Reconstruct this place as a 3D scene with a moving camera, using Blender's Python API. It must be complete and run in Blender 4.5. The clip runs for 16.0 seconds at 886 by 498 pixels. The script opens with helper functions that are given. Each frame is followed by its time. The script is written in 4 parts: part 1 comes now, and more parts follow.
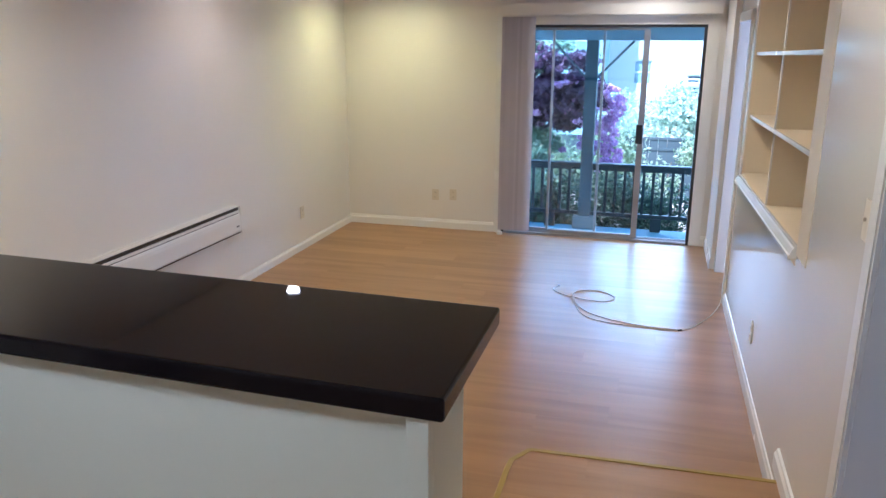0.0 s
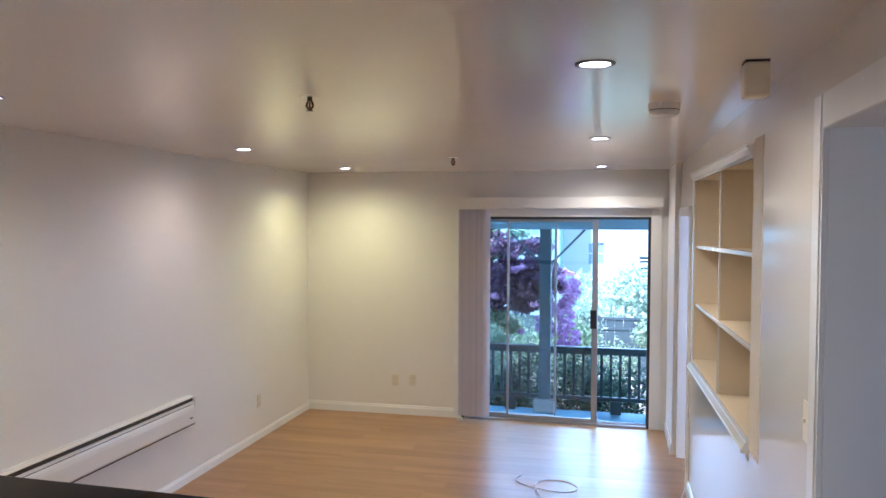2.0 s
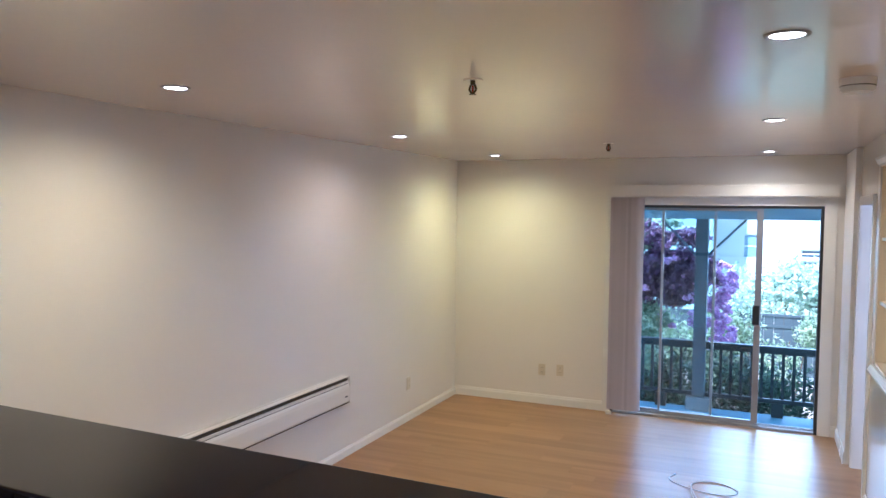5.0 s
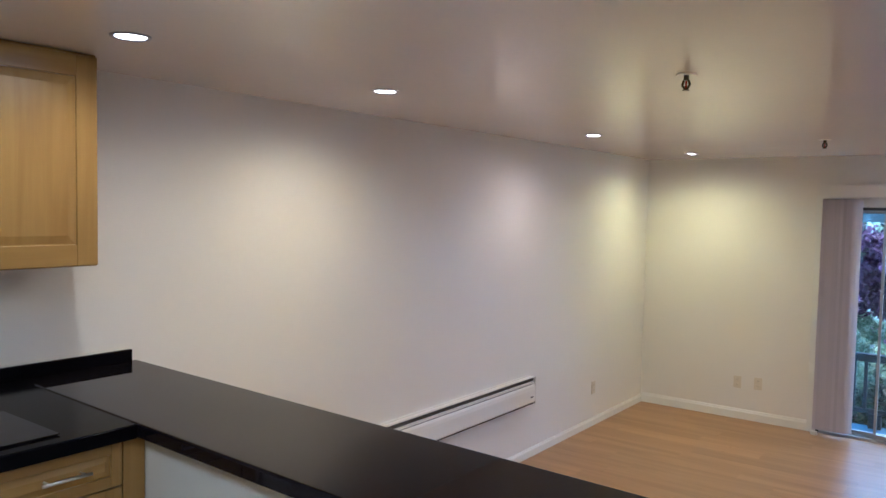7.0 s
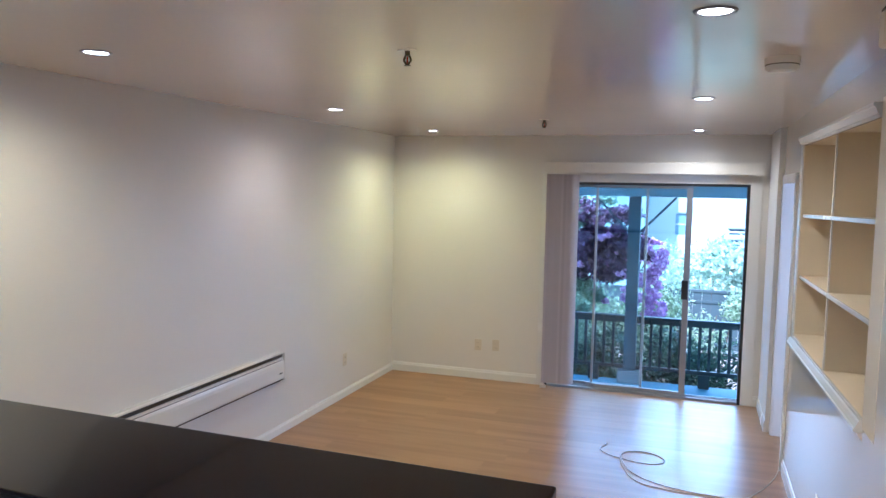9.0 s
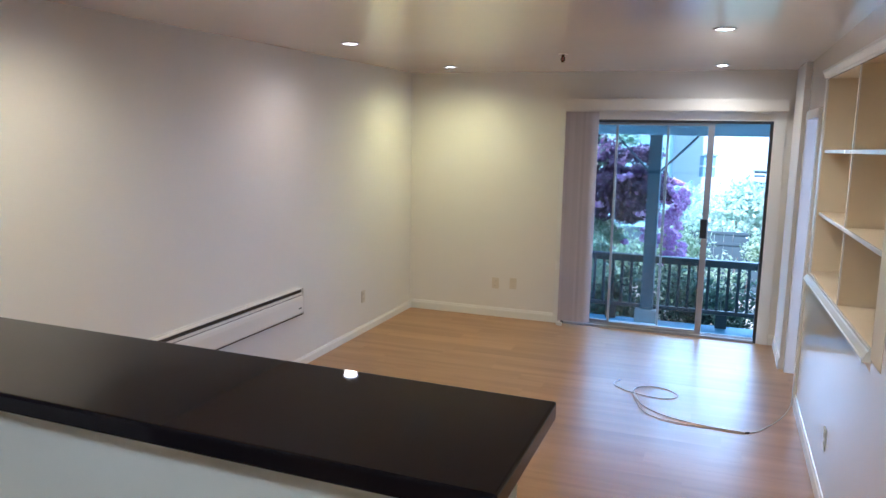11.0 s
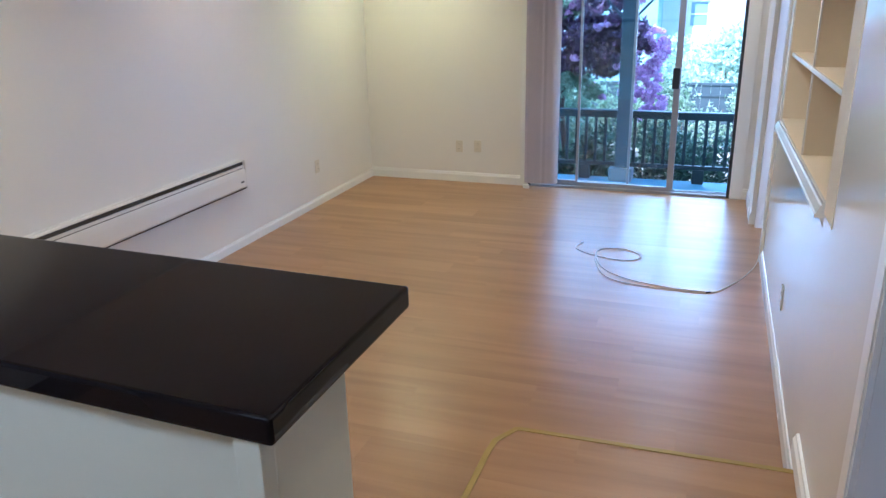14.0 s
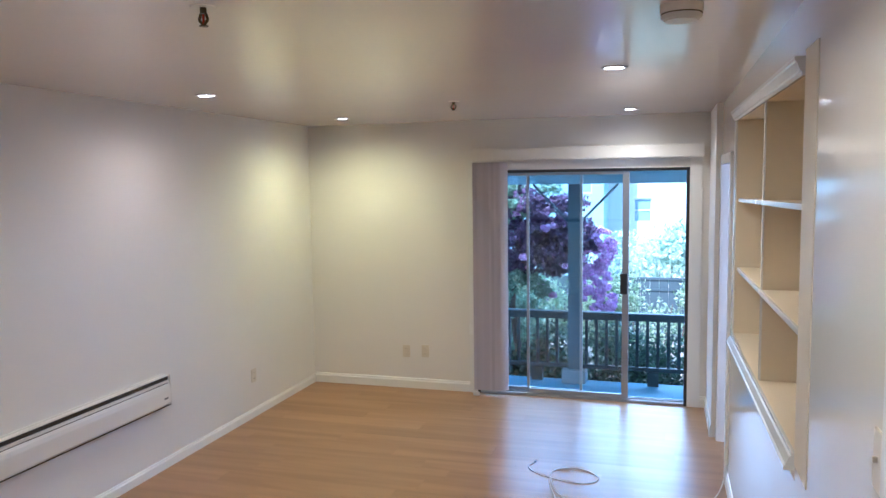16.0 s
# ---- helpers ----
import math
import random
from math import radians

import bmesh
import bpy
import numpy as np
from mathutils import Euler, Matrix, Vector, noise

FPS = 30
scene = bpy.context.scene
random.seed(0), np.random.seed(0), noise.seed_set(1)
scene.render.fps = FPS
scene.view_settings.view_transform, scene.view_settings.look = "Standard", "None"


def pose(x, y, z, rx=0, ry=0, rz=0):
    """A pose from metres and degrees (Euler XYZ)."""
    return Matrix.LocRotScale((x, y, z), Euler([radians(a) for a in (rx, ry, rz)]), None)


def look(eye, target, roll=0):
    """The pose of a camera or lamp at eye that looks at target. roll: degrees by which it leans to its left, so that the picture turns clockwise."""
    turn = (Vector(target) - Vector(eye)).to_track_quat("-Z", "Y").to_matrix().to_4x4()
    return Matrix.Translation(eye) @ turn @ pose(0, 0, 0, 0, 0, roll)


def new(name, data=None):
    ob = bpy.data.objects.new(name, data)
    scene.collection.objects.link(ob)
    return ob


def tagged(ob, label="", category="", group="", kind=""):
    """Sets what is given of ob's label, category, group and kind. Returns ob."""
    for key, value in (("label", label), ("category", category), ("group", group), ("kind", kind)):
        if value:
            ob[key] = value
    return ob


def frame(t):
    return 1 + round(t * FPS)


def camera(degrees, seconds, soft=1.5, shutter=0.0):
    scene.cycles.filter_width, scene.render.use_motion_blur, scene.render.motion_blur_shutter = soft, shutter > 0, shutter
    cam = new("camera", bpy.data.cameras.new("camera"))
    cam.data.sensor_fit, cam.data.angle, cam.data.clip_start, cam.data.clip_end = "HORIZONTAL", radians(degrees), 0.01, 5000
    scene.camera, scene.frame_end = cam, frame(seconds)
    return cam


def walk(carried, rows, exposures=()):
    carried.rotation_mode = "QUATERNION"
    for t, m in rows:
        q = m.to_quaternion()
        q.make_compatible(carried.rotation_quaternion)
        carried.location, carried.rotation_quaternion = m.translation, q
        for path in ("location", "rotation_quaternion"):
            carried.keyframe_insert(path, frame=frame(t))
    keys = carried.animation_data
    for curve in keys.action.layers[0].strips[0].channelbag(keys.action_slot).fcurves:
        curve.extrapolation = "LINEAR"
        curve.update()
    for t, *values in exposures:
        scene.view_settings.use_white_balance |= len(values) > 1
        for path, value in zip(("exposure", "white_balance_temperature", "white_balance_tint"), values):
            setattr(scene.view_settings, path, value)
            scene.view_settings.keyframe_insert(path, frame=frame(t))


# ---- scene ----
cam = camera(61.0, 16.0)
PATH = [
    (0, (2.1, 0.709, 1.901), (1.584, 2.565, 1.366), 0.2),
    (0.5, (2.117, 0.703, 1.925), (1.624, 2.6, 1.527), -0.3),
    (1, (2.121, 0.687, 1.946), (1.616, 2.597, 1.635), -0.0),
    (1.5, (2.113, 0.678, 1.974), (1.608, 2.599, 1.738), 1.9),
    (2, (2.139, 0.66, 1.998), (1.7, 2.61, 1.924), 0.2),
    (2.5, (2.142, 0.646, 1.998), (1.714, 2.6, 1.962), -0.1),
    (3, (2.136, 0.66, 1.989), (1.707, 2.612, 1.914), -0.2),
    (3.5, (2.121, 0.672, 1.98), (1.589, 2.597, 1.861), 0.1),
    (4, (2.09, 0.681, 1.978), (1.435, 2.567, 1.86), 0.4),
    (6.5, (1.98, 0.665, 1.981), (0.935, 2.367, 1.872), 1.0),
    (7, (1.943, 0.65, 1.981), (0.751, 2.251, 1.867), 1.2),
    (7.5, (1.934, 0.634, 1.982), (0.677, 2.186, 1.879), 1.2),
    (8, (1.943, 0.649, 1.981), (0.785, 2.274, 1.846), 1.8),
    (8.5, (1.991, 0.675, 1.972), (1.039, 2.427, 1.815), 1.2),
    (9, (2.058, 0.705, 1.962), (1.42, 2.593, 1.8), 1.1),
    (11.5, (2.108, 0.68, 1.905), (1.378, 2.513, 1.578), 1.6),
    (12, (2.1, 0.628, 1.902), (1.17, 2.374, 1.605), 4.7),
    (12.5, (2.049, 0.583, 1.899), (1.095, 2.299, 1.517), 3.1),
    (13, (2.084, 0.68, 1.867), (1.321, 2.463, 1.378), 2.2),
    (13.5, (2.224, 0.895, 1.857), (1.438, 2.642, 1.283), 0.7),
    (14, (2.302, 1.114, 1.834), (1.657, 2.89, 1.179), -1.3),
    (14.5, (2.256, 1.382, 1.856), (1.758, 3.228, 1.27), 0.1),
    (15, (2.262, 1.477, 1.873), (1.752, 3.335, 1.335), -0.2),
    (15.5, (2.3, 1.466, 1.928), (1.771, 3.37, 1.617), -0.1),
    (16, (2.303, 1.456, 1.96), (1.738, 3.366, 1.779), -0.8),
]
walk(cam, [(t, look(eye, target, roll)) for t, eye, target, roll in PATH], [(0.0, 1.33, 4750, 20), (2.5, 1.37, 4790, 21), (4.0, 1.35, 4790, 21), (6.5, 1.32, 4740, 21), (7.5, 1.26, 4600, 20), (9.0, 1.31, 4540, 18), (11.5, 1.24, 4690, 19), (13.0, 1.27, 4650, 17), (14.0, 1.41, 4480, 18), (16.0, 1.34, 4590, 19)])

# ---- world, sun, exposure ----
world = bpy.data.worlds.new("world")
scene.world = world
world.use_nodes = True
wn, wl = world.node_tree.nodes, world.node_tree.links
sky = wn.new("ShaderNodeTexSky")
sky.sky_type = "NISHITA"
sky.sun_disc = False
sky.sun_elevation = radians(52)
sky.sun_rotation = radians(205)
wl.new(sky.outputs["Color"], wn["Background"].inputs["Color"])
wn["Background"].inputs["Strength"].default_value = 0.15
sun_data = bpy.data.lights.new("sun", "SUN")
sun_data.energy, sun_data.angle, sun_data.color = 5.0, radians(0.5), (1.0, 0.95, 0.87)
sun = new("sun", sun_data)
sun.rotation_euler = Vector((0.26, 0.56, -0.79)).to_track_quat("-Z", "Y").to_euler()

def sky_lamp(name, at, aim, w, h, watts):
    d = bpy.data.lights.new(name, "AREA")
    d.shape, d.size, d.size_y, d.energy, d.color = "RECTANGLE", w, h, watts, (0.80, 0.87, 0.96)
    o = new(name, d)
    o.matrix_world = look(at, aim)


# Unseen lamp at an added hall window, to brighten the doorway's jamb.
sky_lamp("hall_daylight_lamp", (3.96, 5.2, 1.5), (2.9, 6.2, 1.3), 1.0, 1.0, 12.0)

# ---- the plan, in metres ----
XL, XR, YF, YK, H = -1.0, 2.705, 8.1, -2.6, 2.495
THICK = 0.16
STEP = 0.18
CTR = 1.30


# ---- materials ----
def material(name, colour, rough=0.5, metal=0.0, spec=0.5):
    m = bpy.data.materials.new(name)
    m.use_nodes = True
    b = m.node_tree.nodes["Principled BSDF"]
    b.inputs["Base Color"].default_value = (*colour, 1)
    b.inputs["Roughness"].default_value = rough
    b.inputs["Metallic"].default_value = metal
    b.inputs["Specular IOR Level"].default_value = spec
    return m, m.node_tree.nodes, m.node_tree.links, b


def mottled(name, a, b_, scale=3.0, rough=(0.4, 0.55), bump=0.1, fine=180.0, metal=0.0, stretch=(1, 1, 1), dist=0.002, spec=0.5, vary=0.0):
    """Two tones mixed by a large noise, with fine relief and an uneven gloss."""
    m, n, l, b = material(name, a, rough[0], metal, spec)
    tc, mp = n.new("ShaderNodeTexCoord"), n.new("ShaderNodeMapping")
    mp.inputs["Scale"].default_value = stretch
    l.new(tc.outputs["Object"], mp.inputs["Vector"])
    big, small = n.new("ShaderNodeTexNoise"), n.new("ShaderNodeTexNoise")
    big.inputs["Scale"].default_value, big.inputs["Detail"].default_value = scale, 5
    small.inputs["Scale"].default_value, small.inputs["Detail"].default_value = fine, 3
    l.new(mp.outputs["Vector"], big.inputs["Vector"]), l.new(mp.outputs["Vector"], small.inputs["Vector"])
    mix = n.new("ShaderNodeMix")
    mix.data_type = "RGBA"
    mix.inputs["A"].default_value, mix.inputs["B"].default_value = (*a, 1), (*b_, 1)
    l.new(big.outputs["Fac"], mix.inputs["Factor"])
    out = mix.outputs["Result"]
    if vary:
        info, hsv, mr = n.new("ShaderNodeObjectInfo"), n.new("ShaderNodeHueSaturation"), n.new("ShaderNodeMapRange")
        mr.inputs["To Min"].default_value, mr.inputs["To Max"].default_value = 1 - vary, 1 + vary
        l.new(info.outputs["Random"], mr.inputs["Value"]), l.new(mr.outputs["Result"], hsv.inputs["Value"])
        l.new(out, hsv.inputs["Color"])
        out = hsv.outputs["Color"]
    l.new(out, b.inputs["Base Color"])
    rr = n.new("ShaderNodeMapRange")
    rr.inputs["To Min"].default_value, rr.inputs["To Max"].default_value = rough
    l.new(big.outputs["Fac"], rr.inputs["Value"]), l.new(rr.outputs["Result"], b.inputs["Roughness"])
    bp = n.new("ShaderNodeBump")
    bp.inputs["Strength"].default_value, bp.inputs["Distance"].default_value = bump, dist
    l.new(small.outputs["Fac"], bp.inputs["Height"]), l.new(bp.outputs["Normal"], b.inputs["Normal"])
    return m


def wood(name, dark, light, rough=(0.25, 0.4), axis=0, scale=1.0, vary=0.08, bump=0.05):
    """Grain that runs along one axis, with broad figure and fine pores, shifted from piece to piece."""
    m, n, l, b = material(name, light, rough[0])
    tc, info, add = n.new("ShaderNodeTexCoord"), n.new("ShaderNodeObjectInfo"), n.new("ShaderNodeVectorMath")
    add.operation = "ADD"
    mul = n.new("ShaderNodeVectorMath")
    mul.operation = "SCALE"
    mul.inputs["Scale"].default_value = 37.0
    comb = n.new("ShaderNodeCombineXYZ")
    for k in "XYZ":
        l.new(info.outputs["Random"], comb.inputs[k])
    l.new(comb.outputs["Vector"], mul.inputs[0]), l.new(tc.outputs["Object"], add.inputs[0]), l.new(mul.outputs["Vector"], add.inputs[1])
    mp, mp2 = n.new("ShaderNodeMapping"), n.new("ShaderNodeMapping")
    s, s2 = [14.0 * scale] * 3, [110.0 * scale] * 3
    s[axis], s2[axis] = 1.3 * scale, 4.0 * scale
    mp.inputs["Scale"].default_value, mp2.inputs["Scale"].default_value = s, s2
    l.new(add.outputs["Vector"], mp.inputs["Vector"]), l.new(add.outputs["Vector"], mp2.inputs["Vector"])
    big, fine = n.new("ShaderNodeTexNoise"), n.new("ShaderNodeTexNoise")
    big.inputs["Scale"].default_value, big.inputs["Detail"].default_value, big.inputs["Distortion"].default_value = 1.0, 5, 0.6
    fine.inputs["Scale"].default_value, fine.inputs["Detail"].default_value = 1.0, 3
    l.new(mp.outputs["Vector"], big.inputs["Vector"]), l.new(mp2.outputs["Vector"], fine.inputs["Vector"])
    sm, ramp = n.new("ShaderNodeMath"), n.new("ShaderNodeValToRGB")
    sm.operation = "MULTIPLY_ADD"
    sm.inputs[1].default_value, sm.inputs[2].default_value = 0.16, -0.08
    s3 = n.new("ShaderNodeMath")
    s3.operation = "ADD"
    l.new(fine.outputs["Fac"], sm.inputs[0]), l.new(sm.outputs[0], s3.inputs[0]), l.new(big.outputs["Fac"], s3.inputs[1])
    ramp.color_ramp.elements[0].position, ramp.color_ramp.elements[1].position = 0.3, 0.68
    ramp.color_ramp.elements[0].color, ramp.color_ramp.elements[1].color = (*dark, 1), (*light, 1)
    l.new(s3.outputs[0], ramp.inputs["Fac"])
    hsv, mr = n.new("ShaderNodeHueSaturation"), n.new("ShaderNodeMapRange")
    mr.inputs["To Min"].default_value, mr.inputs["To Max"].default_value = 1 - vary, 1 + vary
    l.new(info.outputs["Random"], mr.inputs["Value"]), l.new(mr.outputs["Result"], hsv.inputs["Value"]), l.new(ramp.outputs["Color"], hsv.inputs["Color"])
    l.new(hsv.outputs["Color"], b.inputs["Base Color"])
    rr = n.new("ShaderNodeMapRange")
    rr.inputs["To Min"].default_value, rr.inputs["To Max"].default_value = rough[1], rough[0]
    l.new(big.outputs["Fac"], rr.inputs["Value"]), l.new(rr.outputs["Result"], b.inputs["Roughness"])
    bp = n.new("ShaderNodeBump")
    bp.inputs["Strength"].default_value, bp.inputs["Distance"].default_value = bump, 0.001
    l.new(fine.outputs["Fac"], bp.inputs["Height"]), l.new(bp.outputs["Normal"], b.inputs["Normal"])
    return m


def leafy(name, a, b_, rough=0.5):
    """Two leaf tones that differ from leaf to leaf, a little light passing through."""
    m, n, l, b = material(name, a, rough)
    geo, ramp = n.new("ShaderNodeNewGeometry"), n.new("ShaderNodeValToRGB")
    ramp.color_ramp.elements[0].color, ramp.color_ramp.elements[1].color = (*a, 1), (*b_, 1)
    l.new(geo.outputs["Random Per Island"], ramp.inputs["Fac"]), l.new(ramp.outputs["Color"], b.inputs["Base Color"])
    tr, mx = n.new("ShaderNodeBsdfTranslucent"), n.new("ShaderNodeMixShader")
    mx.inputs["Fac"].default_value = 0.3
    l.new(ramp.outputs["Color"], tr.inputs["Color"])
    l.new(b.outputs["BSDF"], mx.inputs[1]), l.new(tr.outputs["BSDF"], mx.inputs[2])
    l.new(mx.outputs["Shader"], n["Material Output"].inputs["Surface"])
    return m


def glowing(name, colour, strength):
    m, n, l, b = material(name, (0.8, 0.8, 0.8), 0.4)
    b.inputs["Emission Color"].default_value, b.inputs["Emission Strength"].default_value = (*colour, 1), strength
    return m


WALL = mottled("wall_paint", (0.76, 0.735, 0.70), (0.80, 0.775, 0.745), 1.3, (0.34, 0.42), 0.12, 90.0, dist=0.0015)
WALL_GLOSS = mottled("semi_gloss_wall_paint", (0.72, 0.68, 0.61), (0.75, 0.71, 0.64), 1.5, (0.10, 0.13), 0.05, 22.0, dist=0.002)
CEIL = mottled("ceiling_paint", (0.81, 0.75, 0.685), (0.84, 0.78, 0.715), 1.1, (0.13, 0.17), 0.08, 30.0, dist=0.002)
TRIM = mottled("trim_paint", (0.80, 0.79, 0.77), (0.84, 0.83, 0.81), 4.0, (0.22, 0.30), 0.03, 60.0)
CREAM = mottled("cream_semi_gloss", (0.75, 0.685, 0.57), (0.78, 0.715, 0.60), 2.0, (0.45, 0.55), 0.05, 50.0)
NICHE = mottled("niche_paint", (0.74, 0.64, 0.47), (0.78, 0.68, 0.51), 2.0, (0.32, 0.42), 0.1, 70.0)
PONY = mottled("pony_wall_paint", (0.67, 0.685, 0.60), (0.72, 0.735, 0.65), 1.6, (0.4, 0.5), 0.1, 90.0)
FLOOR = wood("laminate_plank", (0.285, 0.150, 0.060), (0.385, 0.213, 0.090), (0.30, 0.36), 0, 0.6, 0.06, 0.0)
FLOOR.node_tree.nodes["Principled BSDF"].inputs["Specular IOR Level"].default_value = 0.6
JOINT = mottled("plank_joint", (0.12, 0.065, 0.03), (0.17, 0.095, 0.045), 9, (0.9, 0.95), 0.05, spec=0.05)
SUBFLOOR = mottled("underlay", (0.10, 0.06, 0.03), (0.14, 0.08, 0.04), 5, (0.85, 0.95), spec=0.1)
COUNTER = mottled("black_laminate", (0.007, 0.006, 0.0075), (0.010, 0.008, 0.010), 6.0, (0.022, 0.03), 0.01, 300.0, dist=0.0002, spec=0.14)
# darker and less reflective, for the shaded wall it mirrors under the cabinet
COUNTER_K = mottled("black_dimmed_worktop", (0.003, 0.003, 0.004), (0.005, 0.0045, 0.006), 6.0, (0.10, 0.16), 0.03, 300.0, dist=0.0003, spec=0.03)
BOARD = mottled("smoked_glass_board", (0.009, 0.009, 0.010), (0.013, 0.012, 0.014), 12.0, (0.12, 0.2), 0.1, 400.0, dist=0.0003, spec=0.15)
MAPLE = wood("maple", (0.265, 0.150, 0.036), (0.36, 0.225, 0.060), (0.28, 0.4), 2, 0.8, 0.04)
MAPLE_H = wood("maple_cross_grain", (0.265, 0.150, 0.036), (0.36, 0.225, 0.060), (0.28, 0.4), 1, 0.8, 0.04)
STEEL = mottled("brushed_steel", (0.62, 0.61, 0.59), (0.70, 0.69, 0.67), 6, (0.25, 0.38), 0.05, 300, metal=1.0)
ALU = mottled("mill_aluminium", (0.36, 0.37, 0.39), (0.44, 0.45, 0.47), 6, (0.35, 0.5), 0.08, 200, metal=0.8)
DARKALU = mottled("dark_bronze_frame", (0.03, 0.03, 0.032), (0.045, 0.045, 0.048), 5, (0.4, 0.55), 0.05)
BLACKPL = mottled("black_plastic", (0.015, 0.015, 0.016), (0.022, 0.022, 0.024), 9, (0.35, 0.5), 0.05)
HEATER = mottled("heater_enamel", (0.74, 0.71, 0.66), (0.78, 0.75, 0.70), 3, (0.28, 0.38), 0.05, 120)
SLOT = mottled("dark_slot", (0.035, 0.028, 0.022), (0.06, 0.045, 0.035), 20, (0.6, 0.8), 0.1)
PLATE = mottled("ivory_plastic", (0.66, 0.60, 0.50), (0.70, 0.64, 0.54), 20, (0.3, 0.4), 0.02)
WHITEPL = mottled("white_plastic", (0.76, 0.74, 0.71), (0.80, 0.78, 0.75), 15, (0.35, 0.45), 0.02)
# white trim rings, greyed for the shade beside a bright lens
SHADEPL = mottled("shaded_white_plastic", (0.30, 0.29, 0.28), (0.36, 0.35, 0.33), 15, (0.35, 0.45), 0.02)
ENAMEL = mottled("white_enamel", (0.78, 0.78, 0.77), (0.82, 0.82, 0.81), 5, (0.15, 0.22), 0.02)
BLIND = mottled("mauve_grey_vinyl", (0.51, 0.465, 0.495), (0.55, 0.50, 0.53), 3, (0.5, 0.6), 0.12, 240, stretch=(1, 1, 0.1), vary=0.06)
YELLOW = mottled("yellow_edge_strip", (0.29, 0.195, 0.03), (0.38, 0.265, 0.05), 14, (0.4, 0.6), 0.15, 150)
CABLE = mottled("cream_cable", (0.62, 0.56, 0.47), (0.68, 0.62, 0.53), 20, (0.4, 0.5), 0.05)
BRASS = mottled("tarnished_brass", (0.05, 0.038, 0.02), (0.12, 0.09, 0.05), 30, (0.35, 0.5), 0.1, metal=0.9)
BLUEWOOD = mottled("slate_blue_painted_wood", (0.055, 0.095, 0.115), (0.08, 0.125, 0.145), 3, (0.5, 0.7), 0.3, 60, stretch=(1, 1, 0.3))
# the post's blue, lightened for light bounced up under the balcony
BEAM = mottled("bounce_lit_blue_wood", (0.22, 0.36, 0.43), (0.27, 0.42, 0.49), 3, (0.5, 0.7), 0.3, 60, stretch=(0.3, 1, 1))
DECK = mottled("blue_deck_paint", (0.08, 0.22, 0.31), (0.11, 0.27, 0.36), 2, (0.6, 0.75), 0.3, 50)
RAIL = mottled("dark_green_painted_wood", (0.009, 0.022, 0.024), (0.016, 0.034, 0.037), 5, (0.45, 0.6), 0.2, 80)
CONCRETE = mottled("concrete", (0.20, 0.24, 0.26), (0.28, 0.32, 0.34), 6, (0.7, 0.9), 0.5, 60, dist=0.004)
STUCCO_W = mottled("pale_stucco", (0.50, 0.61, 0.61), (0.60, 0.70, 0.69), 0.6, (0.8, 0.9), 0.5, 30, dist=0.006)
STUCCO_C = mottled("pale_teal_stucco", (0.30, 0.50, 0.54), (0.38, 0.57, 0.60), 0.6, (0.8, 0.9), 0.5, 30, dist=0.006)
ROOFING = mottled("grey_roofing", (0.16, 0.17, 0.18), (0.22, 0.23, 0.24), 3, (0.8, 0.9), 0.5, 30)
FENCE = mottled("weathered_fence_wood", (0.045, 0.068, 0.075), (0.075, 0.105, 0.112), 4, (0.7, 0.85), 0.4, 60)
EARTH = mottled("dry_garden_ground", (0.34, 0.30, 0.23), (0.46, 0.42, 0.34), 1.2, (0.85, 0.95), 0.6, 12, dist=0.02)
BARK = mottled("bark", (0.09, 0.065, 0.045), (0.15, 0.11, 0.08), 12, (0.8, 0.9), 0.7, 40, dist=0.01)
PANEGLASS = mottled("dark_window_glass", (0.06, 0.09, 0.11), (0.09, 0.12, 0.15), 1, (0.05, 0.1), 0.0)
# window glass with the sky's light put into a paler colour
PALEGLASS = mottled("sky_lit_window_glass", (0.20, 0.32, 0.38), (0.28, 0.42, 0.48), 1, (0.05, 0.1), 0.0)
MAGENTA = leafy("bougainvillea_bract", (0.46, 0.18, 0.48), (0.94, 0.68, 0.93))
LEAF = leafy("shrub_leaf", (0.02, 0.045, 0.035), (0.11, 0.20, 0.12))
LEAF_MID = leafy("mid_green_leaf", (0.12, 0.22, 0.13), (0.36, 0.48, 0.34))
# the crown's inner shade, painted as a dark purple leaf tone
LEAF_SHADE = leafy("shade_dark_leaf", (0.05, 0.038, 0.068), (0.17, 0.08, 0.17))
LEAF_PALE = leafy("pale_shrub_leaf", (0.16, 0.25, 0.12), (0.42, 0.50, 0.34))
# bright haze over the far foliage, put into a pale green
LEAF_HAZED = leafy("hazed_tree_leaf", (0.38, 0.54, 0.43), (0.60, 0.72, 0.60))
LENS = glowing("lamp_lens", (1.0, 0.93, 0.80), 14.0)
HAZE = glowing("bright_haze", (0.46, 0.78, 1.0), 3.8)
# glow of the unseen light added over the kitchen
TUBE = glowing("added_light_glow", (1.0, 1.0, 0.82), 4.9)
GLASS, gn, gl, gb = material("door_glass", (0.87, 0.95, 0.98), 0.0)
gb.inputs["Transmission Weight"].default_value, gb.inputs["IOR"].default_value = 1.0, 1.45


LAMP_W, LAMP_CONE = 36.5, 166.0

